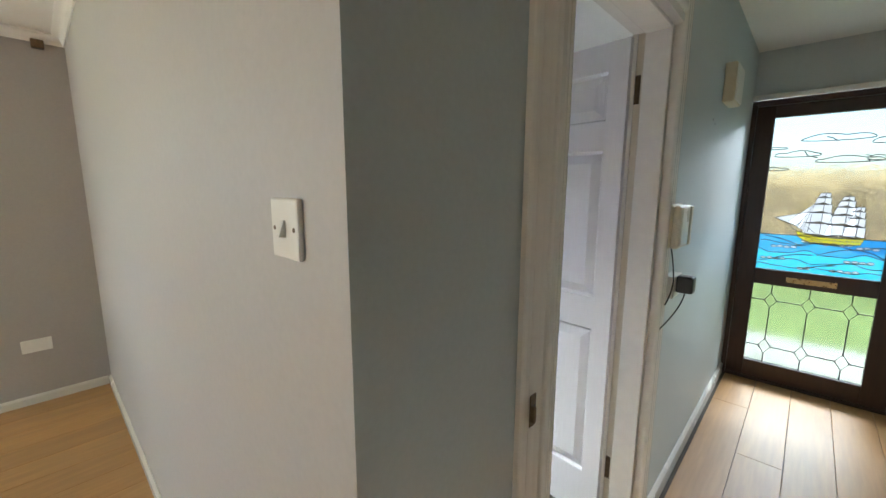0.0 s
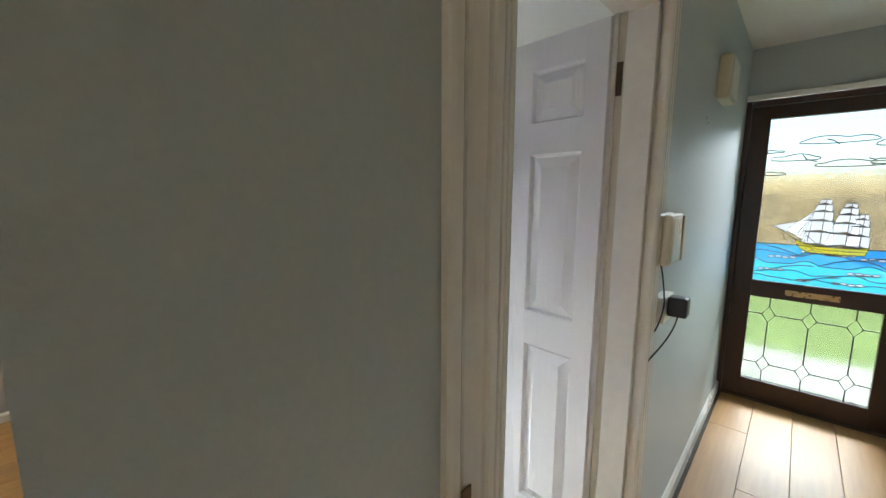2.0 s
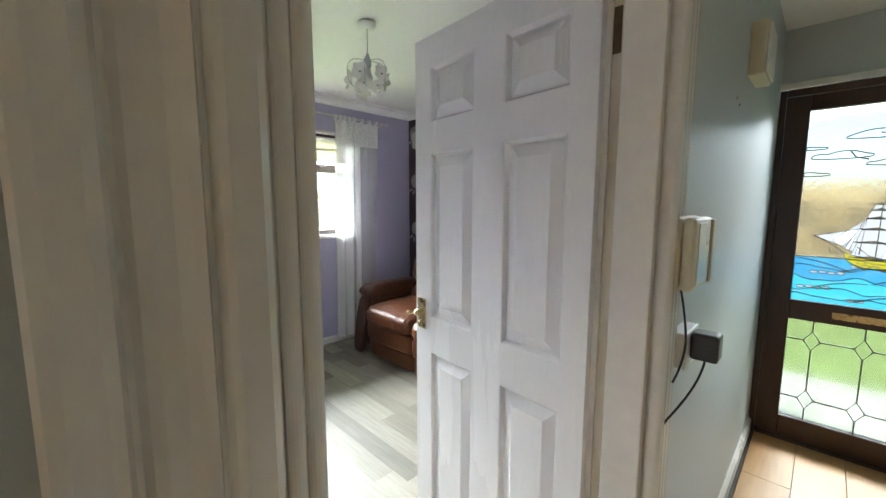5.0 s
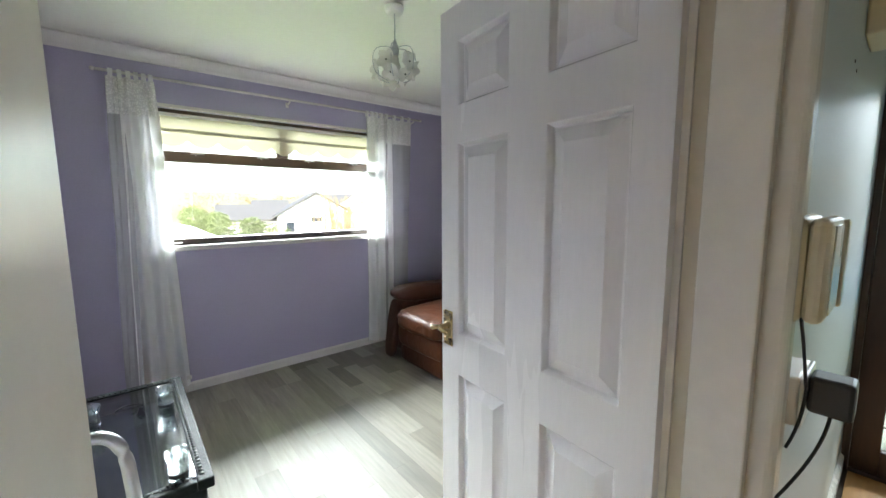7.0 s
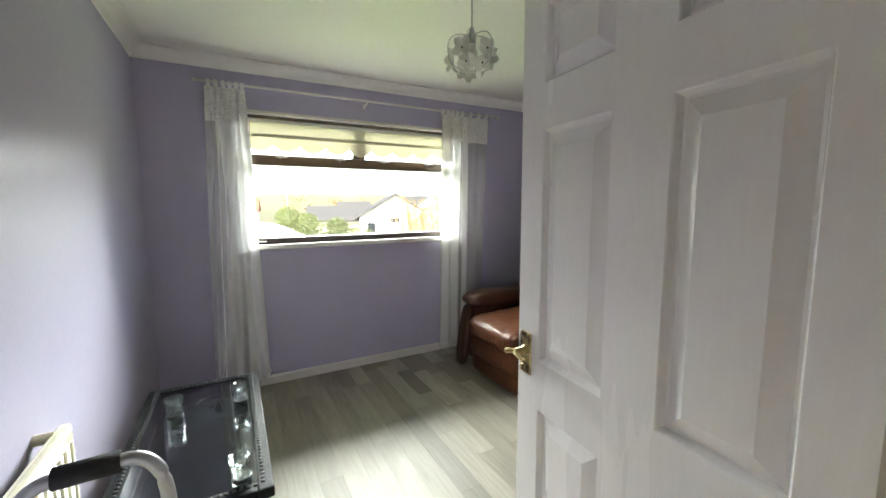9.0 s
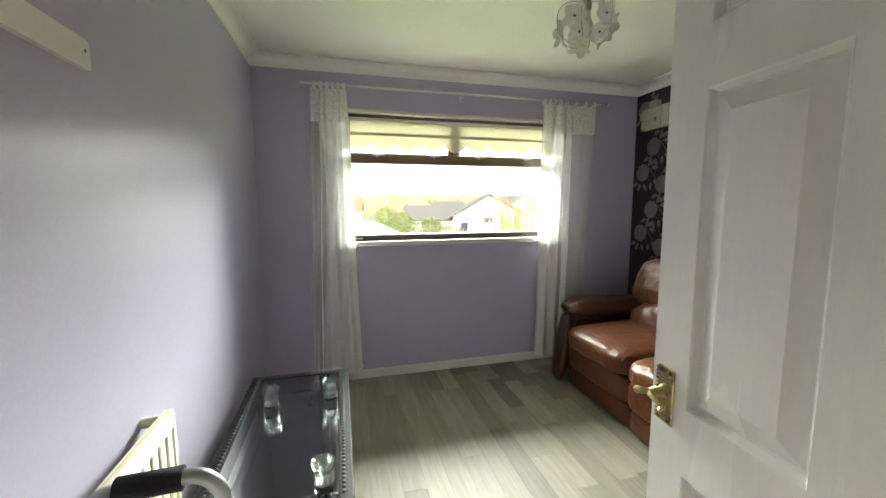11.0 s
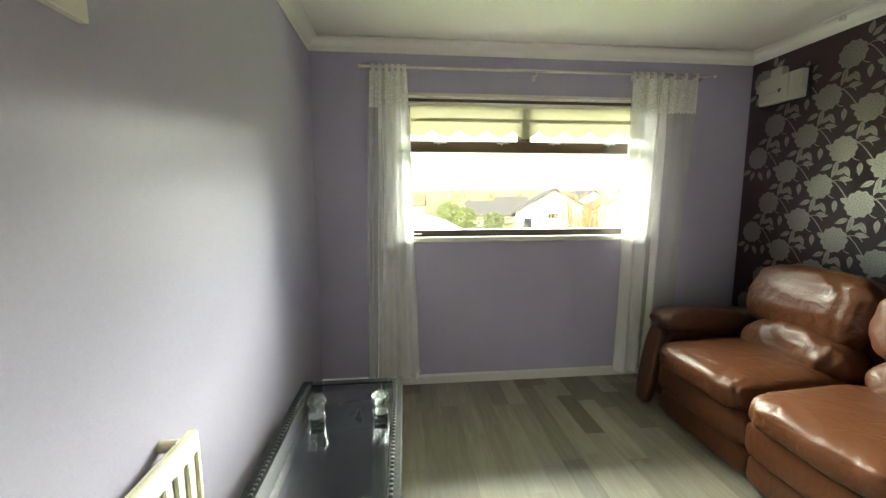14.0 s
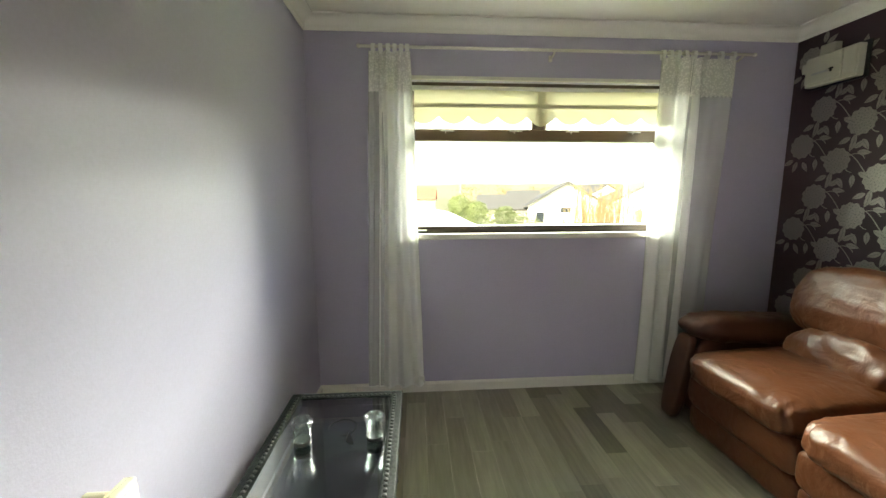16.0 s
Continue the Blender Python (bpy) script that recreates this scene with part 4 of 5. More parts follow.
part("top_rail", boxed(RX0, RX1, 0.538, 0.566, RZ - 0.018, RZ, 0.005), CREAM_METAL, rad)
for k in range(22):
    x = RX0 + 0.030 + k * 0.047
    part("rib", boxed(x, x + 0.030, 0.556, 0.566, 0.20, RZ - 0.055, 0.004, 1), CREAM_METAL, rad)
part("upper_band", boxed(RX0, RX1, 0.556, 0.566, RZ - 0.055, RZ - 0.018, 0.002, 1), CREAM_METAL, rad)
part("lower_band", boxed(RX0, RX1, 0.556, 0.566, 0.16, 0.20, 0.002, 1), CREAM_METAL, rad)
part("end_strip", boxed(RX0, RX0 + 0.012, 0.556, 0.566, 0.20, RZ - 0.055, 0.002, 1), CREAM_METAL, rad)
part("bleed_cap", tube(bmesh.new(), [(RX0 + 0.055, Y_LEFT + 0.026, RZ - 0.010), (RX0 + 0.055, 0.545, RZ - 0.010)], 0.016, 14), CREAM, rad, "round wall bracket cap")
for x in (RX0 + 0.06, RX1 - 0.06):
    part("pipe", tube(bmesh.new(), [(x, 0.53, 0.18), (x, 0.53, 0.0)], 0.0075, 8), CREAM_METAL, rad)
batten = thing("wall_batten", (0, 0, 0), label="white painted wooden batten screwed to the lilac wall", category="batten")
part("board", boxed(-1.785, -0.62, Y_LEFT, Y_LEFT + 0.020, 1.723, 1.791, 0.002, 1), CREAM_GLOSS, batten)
for x in (-1.765, -1.2):
    part("screw_hole", tube(bmesh.new(), [(x, Y_LEFT + 0.020, 1.762), (x, Y_LEFT + 0.0206, 1.762)], 0.004, 10), BLACK, batten)

# ---- walking aid ----
walker = thing("walking_frame", (0, 0, 0), label="grey tubular walking frame with a black foam grip", category="walking frame")
L, R, ZT = 0.662, 0.858, 0.962
part("front_tube", tube(bmesh.new(), [(-1.335, R + 0.05, 0.0), (-1.315, R + 0.012, 0.75)] + arc((-1.31, R + 0.004, 0.88), (-1.305, R - 0.004, ZT + 0.008), (-1.305, R - 0.06, ZT), 8) + arc((-1.295, L + 0.05, ZT), (-1.29, L, ZT + 0.004), (-1.29, L - 0.006, 0.88), 8) + [(-1.30, L - 0.012, 0.75), (-1.335, L - 0.03, 0.0)], 0.0125, 12), STEEL, walker, smooth=True)
part("grip", tube(bmesh.new(), [(-1.298, L + 0.048, ZT + 0.001), (-1.303, R - 0.058, ZT + 0.001)], 0.0195, 14), FOAM, walker, "black foam hand grip", smooth=True)
for y, s in ((R + 0.01, 1), (L - 0.01, -1)):
    part("rear_leg", tube(bmesh.new(), [(-1.305, y, 0.80), (-1.20, y + s * 0.03, 0.30), (-1.16, y + s * 0.035, 0.0)], 0.011, 10), STEEL, walker, smooth=True)
for z in (0.45,):
    part("cross_bar", tube(bmesh.new(), [(-1.323, L - 0.02, z), (-1.323, R + 0.03, z)], 0.010, 10), STEEL, walker, smooth=True)
for x, y in ((-1.335, R + 0.05), (-1.335, L - 0.03), (-1.16, R + 0.045), (-1.16, L - 0.045)):
    part("rubber_foot", lathe(bmesh.new(), [(0.020, 0), (0.022, 0.008), (0.017, 0.035)], 12, (x, y, 0.0)), RUBBER, walker)

# ---- hall ----
door_2 = thing("door_2", (0, Y_FRONT, 0), label="dark mahogany front door with a leaded ship window and a leaded lower pane", category="front door", kind="structure")
GX0, GX1 = -0.297, 0.331
part("outer_frame", boxed(-0.432, -0.402, -0.004, 0.10, 0, 2.073, 0.004), MAHOGANY, door_2)
part("outer_frame", boxed(0.455, 0.487, -0.004, 0.10, 0, 2.073, 0.004), MAHOGANY, door_2)
part("frame_head", boxed(-0.402, 0.455, -0.004, 0.10, 2.035, 2.073, 0.004), MAHOGANY, door_2)
part("threshold", boxed(-0.402, 0.455, -0.004, 0.10, 0, 0.022, 0.004), MAHOGANY, door_2)
part("hinge_stile", boxed(-0.401, GX0, 0.008, 0.055, 0.024, 2.033, 0.004), MAHOGANY, door_2)
part("lock_stile", boxed(GX1, 0.454, 0.008, 0.055, 0.024, 2.033, 0.004), MAHOGANY, door_2)
part("top_rail", boxed(GX0, GX1, 0.008, 0.055, 1.950, 2.033, 0.004), MAHOGANY, door_2)
part("middle_rail", boxed(GX0, GX1, 0.008, 0.055, 0.757, 0.872, 0.004), MAHOGANY, door_2)
part("bottom_rail", boxed(GX0, GX1, 0.008, 0.055, 0.024, 0.152, 0.004), MAHOGANY, door_2)
part("letter_plate", boxed(-0.118, 0.142, 0.001, 0.008, 0.790, 0.828, 0.002, 1), BRASS, door_2, "brass letter plate")
tagged(part("door_head_trim", boxed(X_HALL, 0.60, Y_FRONT - 0.012, Y_FRONT + 0.03, 2.075, 2.112, 0.004), GLOSS), "white painted strip over the front door", "trim", kind="structure")

YG = 0.030
def lead(pts, r=0.0030, closed=False, y=YG - 0.004):
    return tube(bmesh.new(), [(x, y, z) for x, z in pts], r, 6, closed)
def flat(pts, y, t=0.002):
    return prism(bmesh.new(), pts, (y, y + t), "y")
def glaze(name, bm, mat, label=""):
    o = part(name, bm, mat, door_2, label)
    o.visible_shadow = False
    return o

SEA = 1.130
def wave(base, amp, ph, n=22):
    return [(GX0 + (GX1 - GX0) * i / n, base + amp * math.sin(i * 0.62 + ph) + amp * 0.4 * math.sin(i * 1.3 + ph)) for i in range(n + 1)]
glaze("pane", flat([(GX0 - 0.003, SEA), (GX1 + 0.003, SEA), (GX1 + 0.003, 1.953), (GX0 - 0.003, 1.953)], YG), FROST, "rippled clear glass")
levels = [[(GX0, SEA), (GX1, SEA)], wave(1.072, 0.012, 0.4), wave(1.010, 0.014, 2.2), wave(0.950, 0.012, 4.1), wave(0.905, 0.008, 0.9), [(GX0, 0.869), (GX1, 0.869)]]
for (a, b), mat in zip(zip(levels, levels[1:]), (SEA_BLUE, SEA_BLUE, SEA_TEAL, SEA_TEAL, SEA_TEAL)):
    glaze("sea_piece", flat([*a, *reversed(b)], YG), mat, "blue-green stained glass")
glaze("sea_piece", flat([(0.06, 1.127), (GX1, 1.127), (GX1, 1.045), (0.22, 1.03), (0.12, 1.075)], YG - 0.003), SEA_DEEP, "deep blue stained glass")
for lv in levels[:-1]:
    part("lead_line", lead(lv), LEAD, door_2)
for x0, z0, x1, z1 in ((-0.28, 1.12, -0.06, 1.055), (-0.10, 1.06, 0.10, 1.085), (0.02, 1.0, 0.20, 1.06), (0.20, 1.06, 0.33, 1.01), (-0.2, 0.96, 0.0, 1.0), (0.05, 0.93, 0.28, 0.97), (-0.05, 0.89, 0.12, 0.94)):
    part("lead_line", lead([(x0 + (x1 - x0) * t / 8, z0 + (z1 - z0) * t / 8 + 0.012 * math.sin(t * math.pi / 8)) for t in range(9)], 0.0036), LEAD, door_2)
for cx, cz, n in ((-0.14, 1.045, 4), (0.0, 1.092, 3), (0.13, 1.082, 4), (0.27, 1.070, 3), (-0.19, 0.955, 4), (0.24, 0.975, 4), (0.18, 0.905, 4), (-0.02, 0.900, 2)):
    for k in range(n):
        x = cx + (k - n / 2) * 0.036
        ring = [(x + 0.017 * math.cos(t), cz + 0.008 * math.sin(t) + 0.003 * (k % 2)) for t in (i * math.tau / 10 for i in range(10))]
        glaze("foam_piece", flat(ring, YG - 0.004), SAIL, "white opal glass")
        part("lead_line", lead(ring, 0.0024, True, YG - 0.005), LEAD, door_2)

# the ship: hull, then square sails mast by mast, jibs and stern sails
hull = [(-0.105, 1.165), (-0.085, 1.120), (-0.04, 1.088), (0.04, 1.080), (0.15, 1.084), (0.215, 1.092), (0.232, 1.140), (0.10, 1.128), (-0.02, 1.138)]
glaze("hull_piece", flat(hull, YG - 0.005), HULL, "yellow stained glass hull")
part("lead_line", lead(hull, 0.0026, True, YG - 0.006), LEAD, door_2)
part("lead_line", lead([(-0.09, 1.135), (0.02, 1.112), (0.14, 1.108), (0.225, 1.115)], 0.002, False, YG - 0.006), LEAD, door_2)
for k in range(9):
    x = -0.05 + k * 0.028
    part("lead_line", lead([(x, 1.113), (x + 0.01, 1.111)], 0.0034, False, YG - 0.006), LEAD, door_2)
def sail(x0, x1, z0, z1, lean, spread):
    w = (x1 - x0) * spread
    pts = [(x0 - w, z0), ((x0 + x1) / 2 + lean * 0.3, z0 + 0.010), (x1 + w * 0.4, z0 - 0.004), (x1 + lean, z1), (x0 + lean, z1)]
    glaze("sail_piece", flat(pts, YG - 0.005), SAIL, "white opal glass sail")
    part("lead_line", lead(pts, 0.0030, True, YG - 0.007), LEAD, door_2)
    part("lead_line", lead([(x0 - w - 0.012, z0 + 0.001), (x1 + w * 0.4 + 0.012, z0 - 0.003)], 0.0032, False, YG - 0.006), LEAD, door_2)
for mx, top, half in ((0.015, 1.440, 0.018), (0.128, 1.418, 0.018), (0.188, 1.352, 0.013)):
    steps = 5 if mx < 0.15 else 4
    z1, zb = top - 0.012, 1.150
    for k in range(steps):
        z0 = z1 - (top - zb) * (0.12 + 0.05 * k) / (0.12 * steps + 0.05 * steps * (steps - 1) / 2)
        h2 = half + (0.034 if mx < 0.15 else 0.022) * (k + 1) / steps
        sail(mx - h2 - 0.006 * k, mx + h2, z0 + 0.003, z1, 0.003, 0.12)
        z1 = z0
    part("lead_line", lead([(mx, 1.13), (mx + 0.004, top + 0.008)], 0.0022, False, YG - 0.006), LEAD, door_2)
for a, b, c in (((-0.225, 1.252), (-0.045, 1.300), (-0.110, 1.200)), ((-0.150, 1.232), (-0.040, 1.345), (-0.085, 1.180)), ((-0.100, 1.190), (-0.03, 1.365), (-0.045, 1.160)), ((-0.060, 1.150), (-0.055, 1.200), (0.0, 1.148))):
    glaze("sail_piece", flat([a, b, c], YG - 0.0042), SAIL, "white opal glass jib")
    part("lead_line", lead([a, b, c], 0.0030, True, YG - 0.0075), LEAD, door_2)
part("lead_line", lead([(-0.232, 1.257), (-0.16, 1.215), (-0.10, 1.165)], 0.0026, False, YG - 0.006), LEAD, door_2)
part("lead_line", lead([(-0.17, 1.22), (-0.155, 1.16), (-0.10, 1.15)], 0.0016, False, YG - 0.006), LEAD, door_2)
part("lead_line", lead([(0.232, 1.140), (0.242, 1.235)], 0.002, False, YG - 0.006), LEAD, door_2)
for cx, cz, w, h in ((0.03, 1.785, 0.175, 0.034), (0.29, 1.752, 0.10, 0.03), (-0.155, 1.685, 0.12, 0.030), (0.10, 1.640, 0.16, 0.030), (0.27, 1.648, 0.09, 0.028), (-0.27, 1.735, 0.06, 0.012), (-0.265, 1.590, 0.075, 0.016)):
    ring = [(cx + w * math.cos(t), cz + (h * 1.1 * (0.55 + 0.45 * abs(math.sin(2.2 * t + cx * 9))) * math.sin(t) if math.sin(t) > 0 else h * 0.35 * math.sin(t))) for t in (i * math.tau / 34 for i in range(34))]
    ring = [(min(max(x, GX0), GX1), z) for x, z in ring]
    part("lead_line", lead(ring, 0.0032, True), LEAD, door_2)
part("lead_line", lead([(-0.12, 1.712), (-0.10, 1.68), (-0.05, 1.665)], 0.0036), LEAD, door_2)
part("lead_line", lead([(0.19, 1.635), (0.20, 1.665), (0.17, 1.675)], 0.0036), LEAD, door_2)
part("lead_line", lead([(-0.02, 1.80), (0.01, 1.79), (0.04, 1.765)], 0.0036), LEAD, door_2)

glaze("pane", flat([(GX0 - 0.003, 0.149), (GX1 + 0.003, 0.149), (GX1 + 0.003, 0.760), (GX0 - 0.003, 0.760)], YG), CATHEDRAL, "textured pale glass")
for cx in (-0.187, 0.018, 0.225):
    for cz in (0.637, 0.281):
        part("lead_line", lead([(cx - 0.036, cz), (cx, cz + 0.056), (cx + 0.036, cz), (cx, cz - 0.056)], 0.0042, True), LEAD, door_2)
    part("lead_line", lead([(cx, 0.581), (cx, 0.337)], 0.0042), LEAD, door_2)
    part("lead_line", lead([(cx, 0.693), (cx, 0.757)], 0.0042), LEAD, door_2)
    part("lead_line", lead([(cx, 0.225), (cx, 0.152)], 0.0042), LEAD, door_2)
for z in (0.637, 0.281):
    for a, b in ((GX0, -0.223), (-0.151, -0.018), (0.054, 0.189), (0.261, GX1)):
        part("lead_line", lead([(a, z), (b, z)], 0.0042), LEAD, door_2)

chime = thing("door_chime", (X_HALL, 2.665, 1.975), label="cream plastic door chime box on the grey-blue wall", category="door chime")
part("case", boxed(0, 0.050, -0.105, 0.105, -0.085, 0.105, 0.006), CREAM, chime)
part("cover", boxed(0.050, 0.058, -0.095, 0.095, -0.075, 0.095, 0.003), PLASTIC, chime)
stat = thing("alarm_unit", (X_HALL, 1.742, 1.318), label="cream wall unit with a brushed front strip beside the door frame", category="wall unit")
part("back_case", boxed(0, 0.032, -0.075, 0.10, -0.082, 0.082, 0.012, 3), CREAM, stat)
part("front_case", boxed(0.032, 0.058, -0.073, 0.098, -0.080, 0.080, 0.012, 3), CREAM, stat)
part("front_strip", boxed(0.0575, 0.060, -0.045, 0.055, -0.068, 0.068, 0.001, 1), CREAM_METAL, stat, "pale brushed strip")
part("grip_edge", boxed(0.056, 0.064, 0.068, 0.098, -0.074, 0.074, 0.004), CREAM, stat)
tagged(part("black_cable", tube(bmesh.new(), [(X_HALL + 0.004, 1.772, 1.40), (X_HALL + 0.004, 1.772, 1.9), (X_HALL + 0.004, 1.773, 2.41)], 0.003, 6), BLACK), "thin black cable running up the wall", "cable")
sock = thing("wall_socket", (X_HALL, 1.828, 1.075), label="white surface-mounted socket with a black plug", category="socket")
part("back_box", boxed(0, 0.030, -0.060, 0.060, -0.045, 0.045, 0.004), PLASTIC, sock)
part("face_plate", boxed(0.030, 0.037, -0.062, 0.062, -0.045, 0.045, 0.003), PLASTIC, sock)
part("switch", boxed(0.037, 0.042, -0.005, 0.012, 0.012, 0.032, 0.002, 1), PLASTIC, sock)
plug = thing("plug_adapter", (X_HALL + 0.038, 1.815, 1.090), label="black plug-in power adapter", category="power adapter")
part("body", boxed(0, 0.058, -0.024, 0.032, -0.036, 0.030, 0.007), BLACK, plug)
part("label_sticker", boxed(0.012, 0.046, 0.032, 0.0325, -0.022, 0.018), PLASTIC, plug, "pale rating label")
part("cable", tube(bmesh.new(), arc((0.030, 0.0, -0.034), (0.030, -0.03, -0.09), (-0.015, -0.12, -0.16), 10) + [(-0.025, -0.15, -0.185)], 0.0028, 6), BLACK, plug, "thin black lead", smooth=True)
tagged(part("unit_cable", tube(bmesh.new(), arc((X_HALL + 0.030, 1.705, 1.240), (X_HALL + 0.034, 1.75, 1.17), (X_HALL + 0.042, 1.735, 1.11), 8) + arc((X_HALL + 0.042, 1.735, 1.11), (X_HALL + 0.042, 1.72, 1.06), (X_HALL + 0.028, 1.702, 1.02), 6)[1:], 0.0026, 6), BLACK), "thin black cable hanging from the wall unit", "cable")
for y, z in ((2.395, 1.784), (2.45, 1.771)):
    tagged(part("wall_plug", tube(bmesh.new(), [(X_HALL - 0.001, y, z), (X_HALL + 0.0015, y, z)], 0.005, 8), BLACK), "small dark screw hole in the wall", "screw hole")
cable_pin = tagged(part("cable_pin", lathe(bmesh.new(), [(0.002, -0.006), (0.006, 0), (0.002, 0.006)], 8, (X_HALL + 0.008, 2.90, 0.135)), PLASTIC), "small white cable pin above the skirting", "clip")

# ---- living room end ----
switch = thing("light_switch", (-0.583, Y_LIV, 1.400), label="white single light switch on the off-white wall", category="light switch")
part("plate", boxed(-0.042, 0.042, -0.009, 0, -0.043, 0.043, 0.003), PLASTIC, switch)
bm = bmesh.new()
prism(bm, [(-0.009, 0.012), (-0.009, -0.012), (-0.019, -0.011), (-0.011, 0.012)], (-0.0042, 0.0042), "x")
part("rocker", bm, PLASTIC, switch)
for x in (-0.030, 0.030):
    part("screw", tube(bmesh.new(), [(x, -0.009, 0), (x, -0.0096, 0)], 0.0035, 8), OLD_BRASS, switch)
sock2 = thing("wall_socket", (X_WIN, 0.0, 0.40), label="white double socket low on the living room wall", category="socket")
part("face_plate", boxed(0, 0.010, -0.073, 0.073, -0.043, 0.043, 0.003), PLASTIC, sock2)
for y in (-0.03, 0.03):
    part("switch", boxed(0.010, 0.014, y - 0.007, y + 0.007, 0.015, 0.032, 0.001, 1), PLASTIC, sock2)
tagged(part("cable_box", boxed(X_WIN + 0.001, X_WIN + 0.05, 0.19, 0.25, 2.315, 2.365, 0.004), OLD_BRASS), "small brown junction box under the coving", "junction box")
# Unseen window, added so that light reaches the living room end.
window_2 = thing("window_2", (0, 0, 0), label="unseen living room window, added to let light in", category="window", kind="structure")
part("frame", boxed(-3.80, -3.74, LIV_A, LIV_B, LIV_LO, LIV_LO + 0.05, 0.004), GLOSS, window_2)
part("frame", boxed(-3.80, -3.74, LIV_A, LIV_B, LIV_HI - 0.05, LIV_HI, 0.004), GLOSS, window_2)
for y in (LIV_A, (LIV_A + LIV_B) / 2 - 0.025, LIV_B - 0.05):
    part("frame", boxed(-3.80, -3.74, y, y + 0.05, LIV_LO + 0.05, LIV_HI - 0.05, 0.004), GLOSS, window_2)

# ---- outside ----
def ground_z(x, y):
    d = max(0.0, -3.95 - x)
    return -0.16 - 0.95 * min(1.0, max(0.0, (d - 3.0) / 9.0)) ** 1.2


bm = bmesh.new()
gx = [-1500, -700, -300, -140, -70, -45] + [-34 + 2 * i for i in range(16)] + [-1, 2, 8, 20, 60, 200, 700, 1500]
gy = [-1500, -600, -200, -60, -20, -8] + [-4 + 2 * i for i in range(16)] + [32, 45, 80, 200, 600, 1500]
grid = [[bm.verts.new((x, y, ground_z(x, y) + (0.02 * noise.noise(Vector((x, y, 0))) if -40 < x < -6 else 0))) for y in gy] for x in gx]
for a, b in zip(grid, grid[1:]):
    for j in range(len(gy) - 1):
        bm.faces.new((a[j], b[j], b[j + 1], a[j + 1]))
bm.normal_update()
for f in bm.faces:
    if f.calc_center_median().x < -9:
        f.material_index = 1
tagged(part("ground", bm, [LAWN, FIELD]), "mown green lawn and rough grass", "lawn", kind="structure")
tagged(part("pavement", boxed(-1.2, 1.6, 3.96, 5.4, -0.155, -0.10, 0.01), PAVING), "pale paved strip outside the front door", "paving", kind="structure")
bm = bmesh.new()
vs = [bm.verts.new((x, y, ground_z(x, y) + 0.03)) for x, y in ((-16, -9), (-10.5, -9), (-10.5, 16), (-16, 16))]
bm.faces.new(vs)
tagged(part("road", bm, TARMAC), "dark tarmac lane", "road", kind="structure")


def leaves(bm, spots, size, rnd):
    for p in spots:
        a = Vector((rnd.uniform(-1, 1), rnd.uniform(-1, 1), rnd.uniform(-1, 1))).normalized()
        b = a.orthogonal().normalized()
        s = size * rnd.uniform(0.6, 1.4)
        q = [p + a * s, p + b * s * 0.6, p - a * s, p - b * s * 0.6]
        bm.faces.new([bm.verts.new(v) for v in q])


def bush(name, label, cx, cy, z0, lobes, mat, count, size, seed):
    """A leafy shrub: stems and a crown of many leaf clumps round several lobes."""
    rnd = random.Random(seed)
    t = thing(name, (cx, cy, z0), label=label, category="bush")
    st = bmesh.new()
    for dx, dy, dz, r in lobes:
        tube(st, [(dx * 0.2, dy * 0.2, -0.1), (dx * 0.7, dy * 0.7, dz * 0.6), (dx, dy, dz)], 0.05, 6, r_end=0.01)
    part("stems", st, BARK, t)
    b = bmesh.new()
    spots = []
    for dx, dy, dz, r in lobes:
        for _ in range(count // len(lobes)):
            v = Vector((rnd.gauss(0, 1), rnd.gauss(0, 1), rnd.gauss(0, 1))).normalized() * r * rnd.uniform(0.65, 1.08)
            spots.append(Vector((dx, dy, dz)) + v)
    leaves(b, spots, size, rnd)
    part("crown", b, mat, t)
    return t


bush("conifer_bush", "bright yellow-green conifer bush", -22.0, 3.9, -1.15, [(0, 0, 1.0, 0.85), (0.3, 0.5, 1.6, 0.6), (0, -0.4, 1.95, 0.6), (0.2, 0.1, 0.4, 0.9)], HEDGE, 8000, 0.042, 1)
bush("hedge_bush", "clipped green garden hedge", -21.0, 5.6, -1.15, [(0, -1.0, 0.9, 0.8), (0, -0.2, 1.0, 0.85), (0.1, 0.6, 0.9, 0.8), (0, 1.3, 0.8, 0.8), (0, 0.2, 1.4, 0.55)], HEDGE, 8000, 0.042, 2)


def bare_shrub(cx, cy, z0, h, spread, stems, seed, label):
    rnd = random.Random(seed)
    t = thing("bare_shrub", (cx, cy, z0), label=label, category="shrub")
    b = bmesh.new()
    for _ in range(stems):
        a, r = rnd.uniform(0, math.tau), spread * math.sqrt(rnd.random())
        foot = Vector((0.7 * r * math.cos(a), 0.7 * r * math.sin(a), 0))
        top = Vector((r * math.cos(a), r * math.sin(a), h * rnd.uniform(0.7, 1.0)))
        mid = (foot + top) / 2 + Vector((rnd.uniform(-0.1, 0.1), rnd.uniform(-0.1, 0.1), 0.15))
        tube(b, [foot, mid, top], 0.018, 4, r_end=0.006)
        for _k in range(3):
            s = foot.lerp(top, rnd.uniform(0.35, 0.9))
            tube(b, [s, s + Vector((rnd.uniform(-0.25, 0.25), rnd.uniform(-0.25, 0.25), rnd.uniform(0.2, 0.45)))], 0.008, 3, r_end=0.004)
    part("stems", b, TWIG, t)
    return t


bare_shrub(-15.5, 8.2, -1.0, 2.9, 1.15, 150, 5, "golden-brown bare shrub of many upright twigs")
bare_shrub(-14.5, 9.4, -1.0, 2.7, 0.9, 90, 6, "golden-brown bare shrub of many upright twigs")
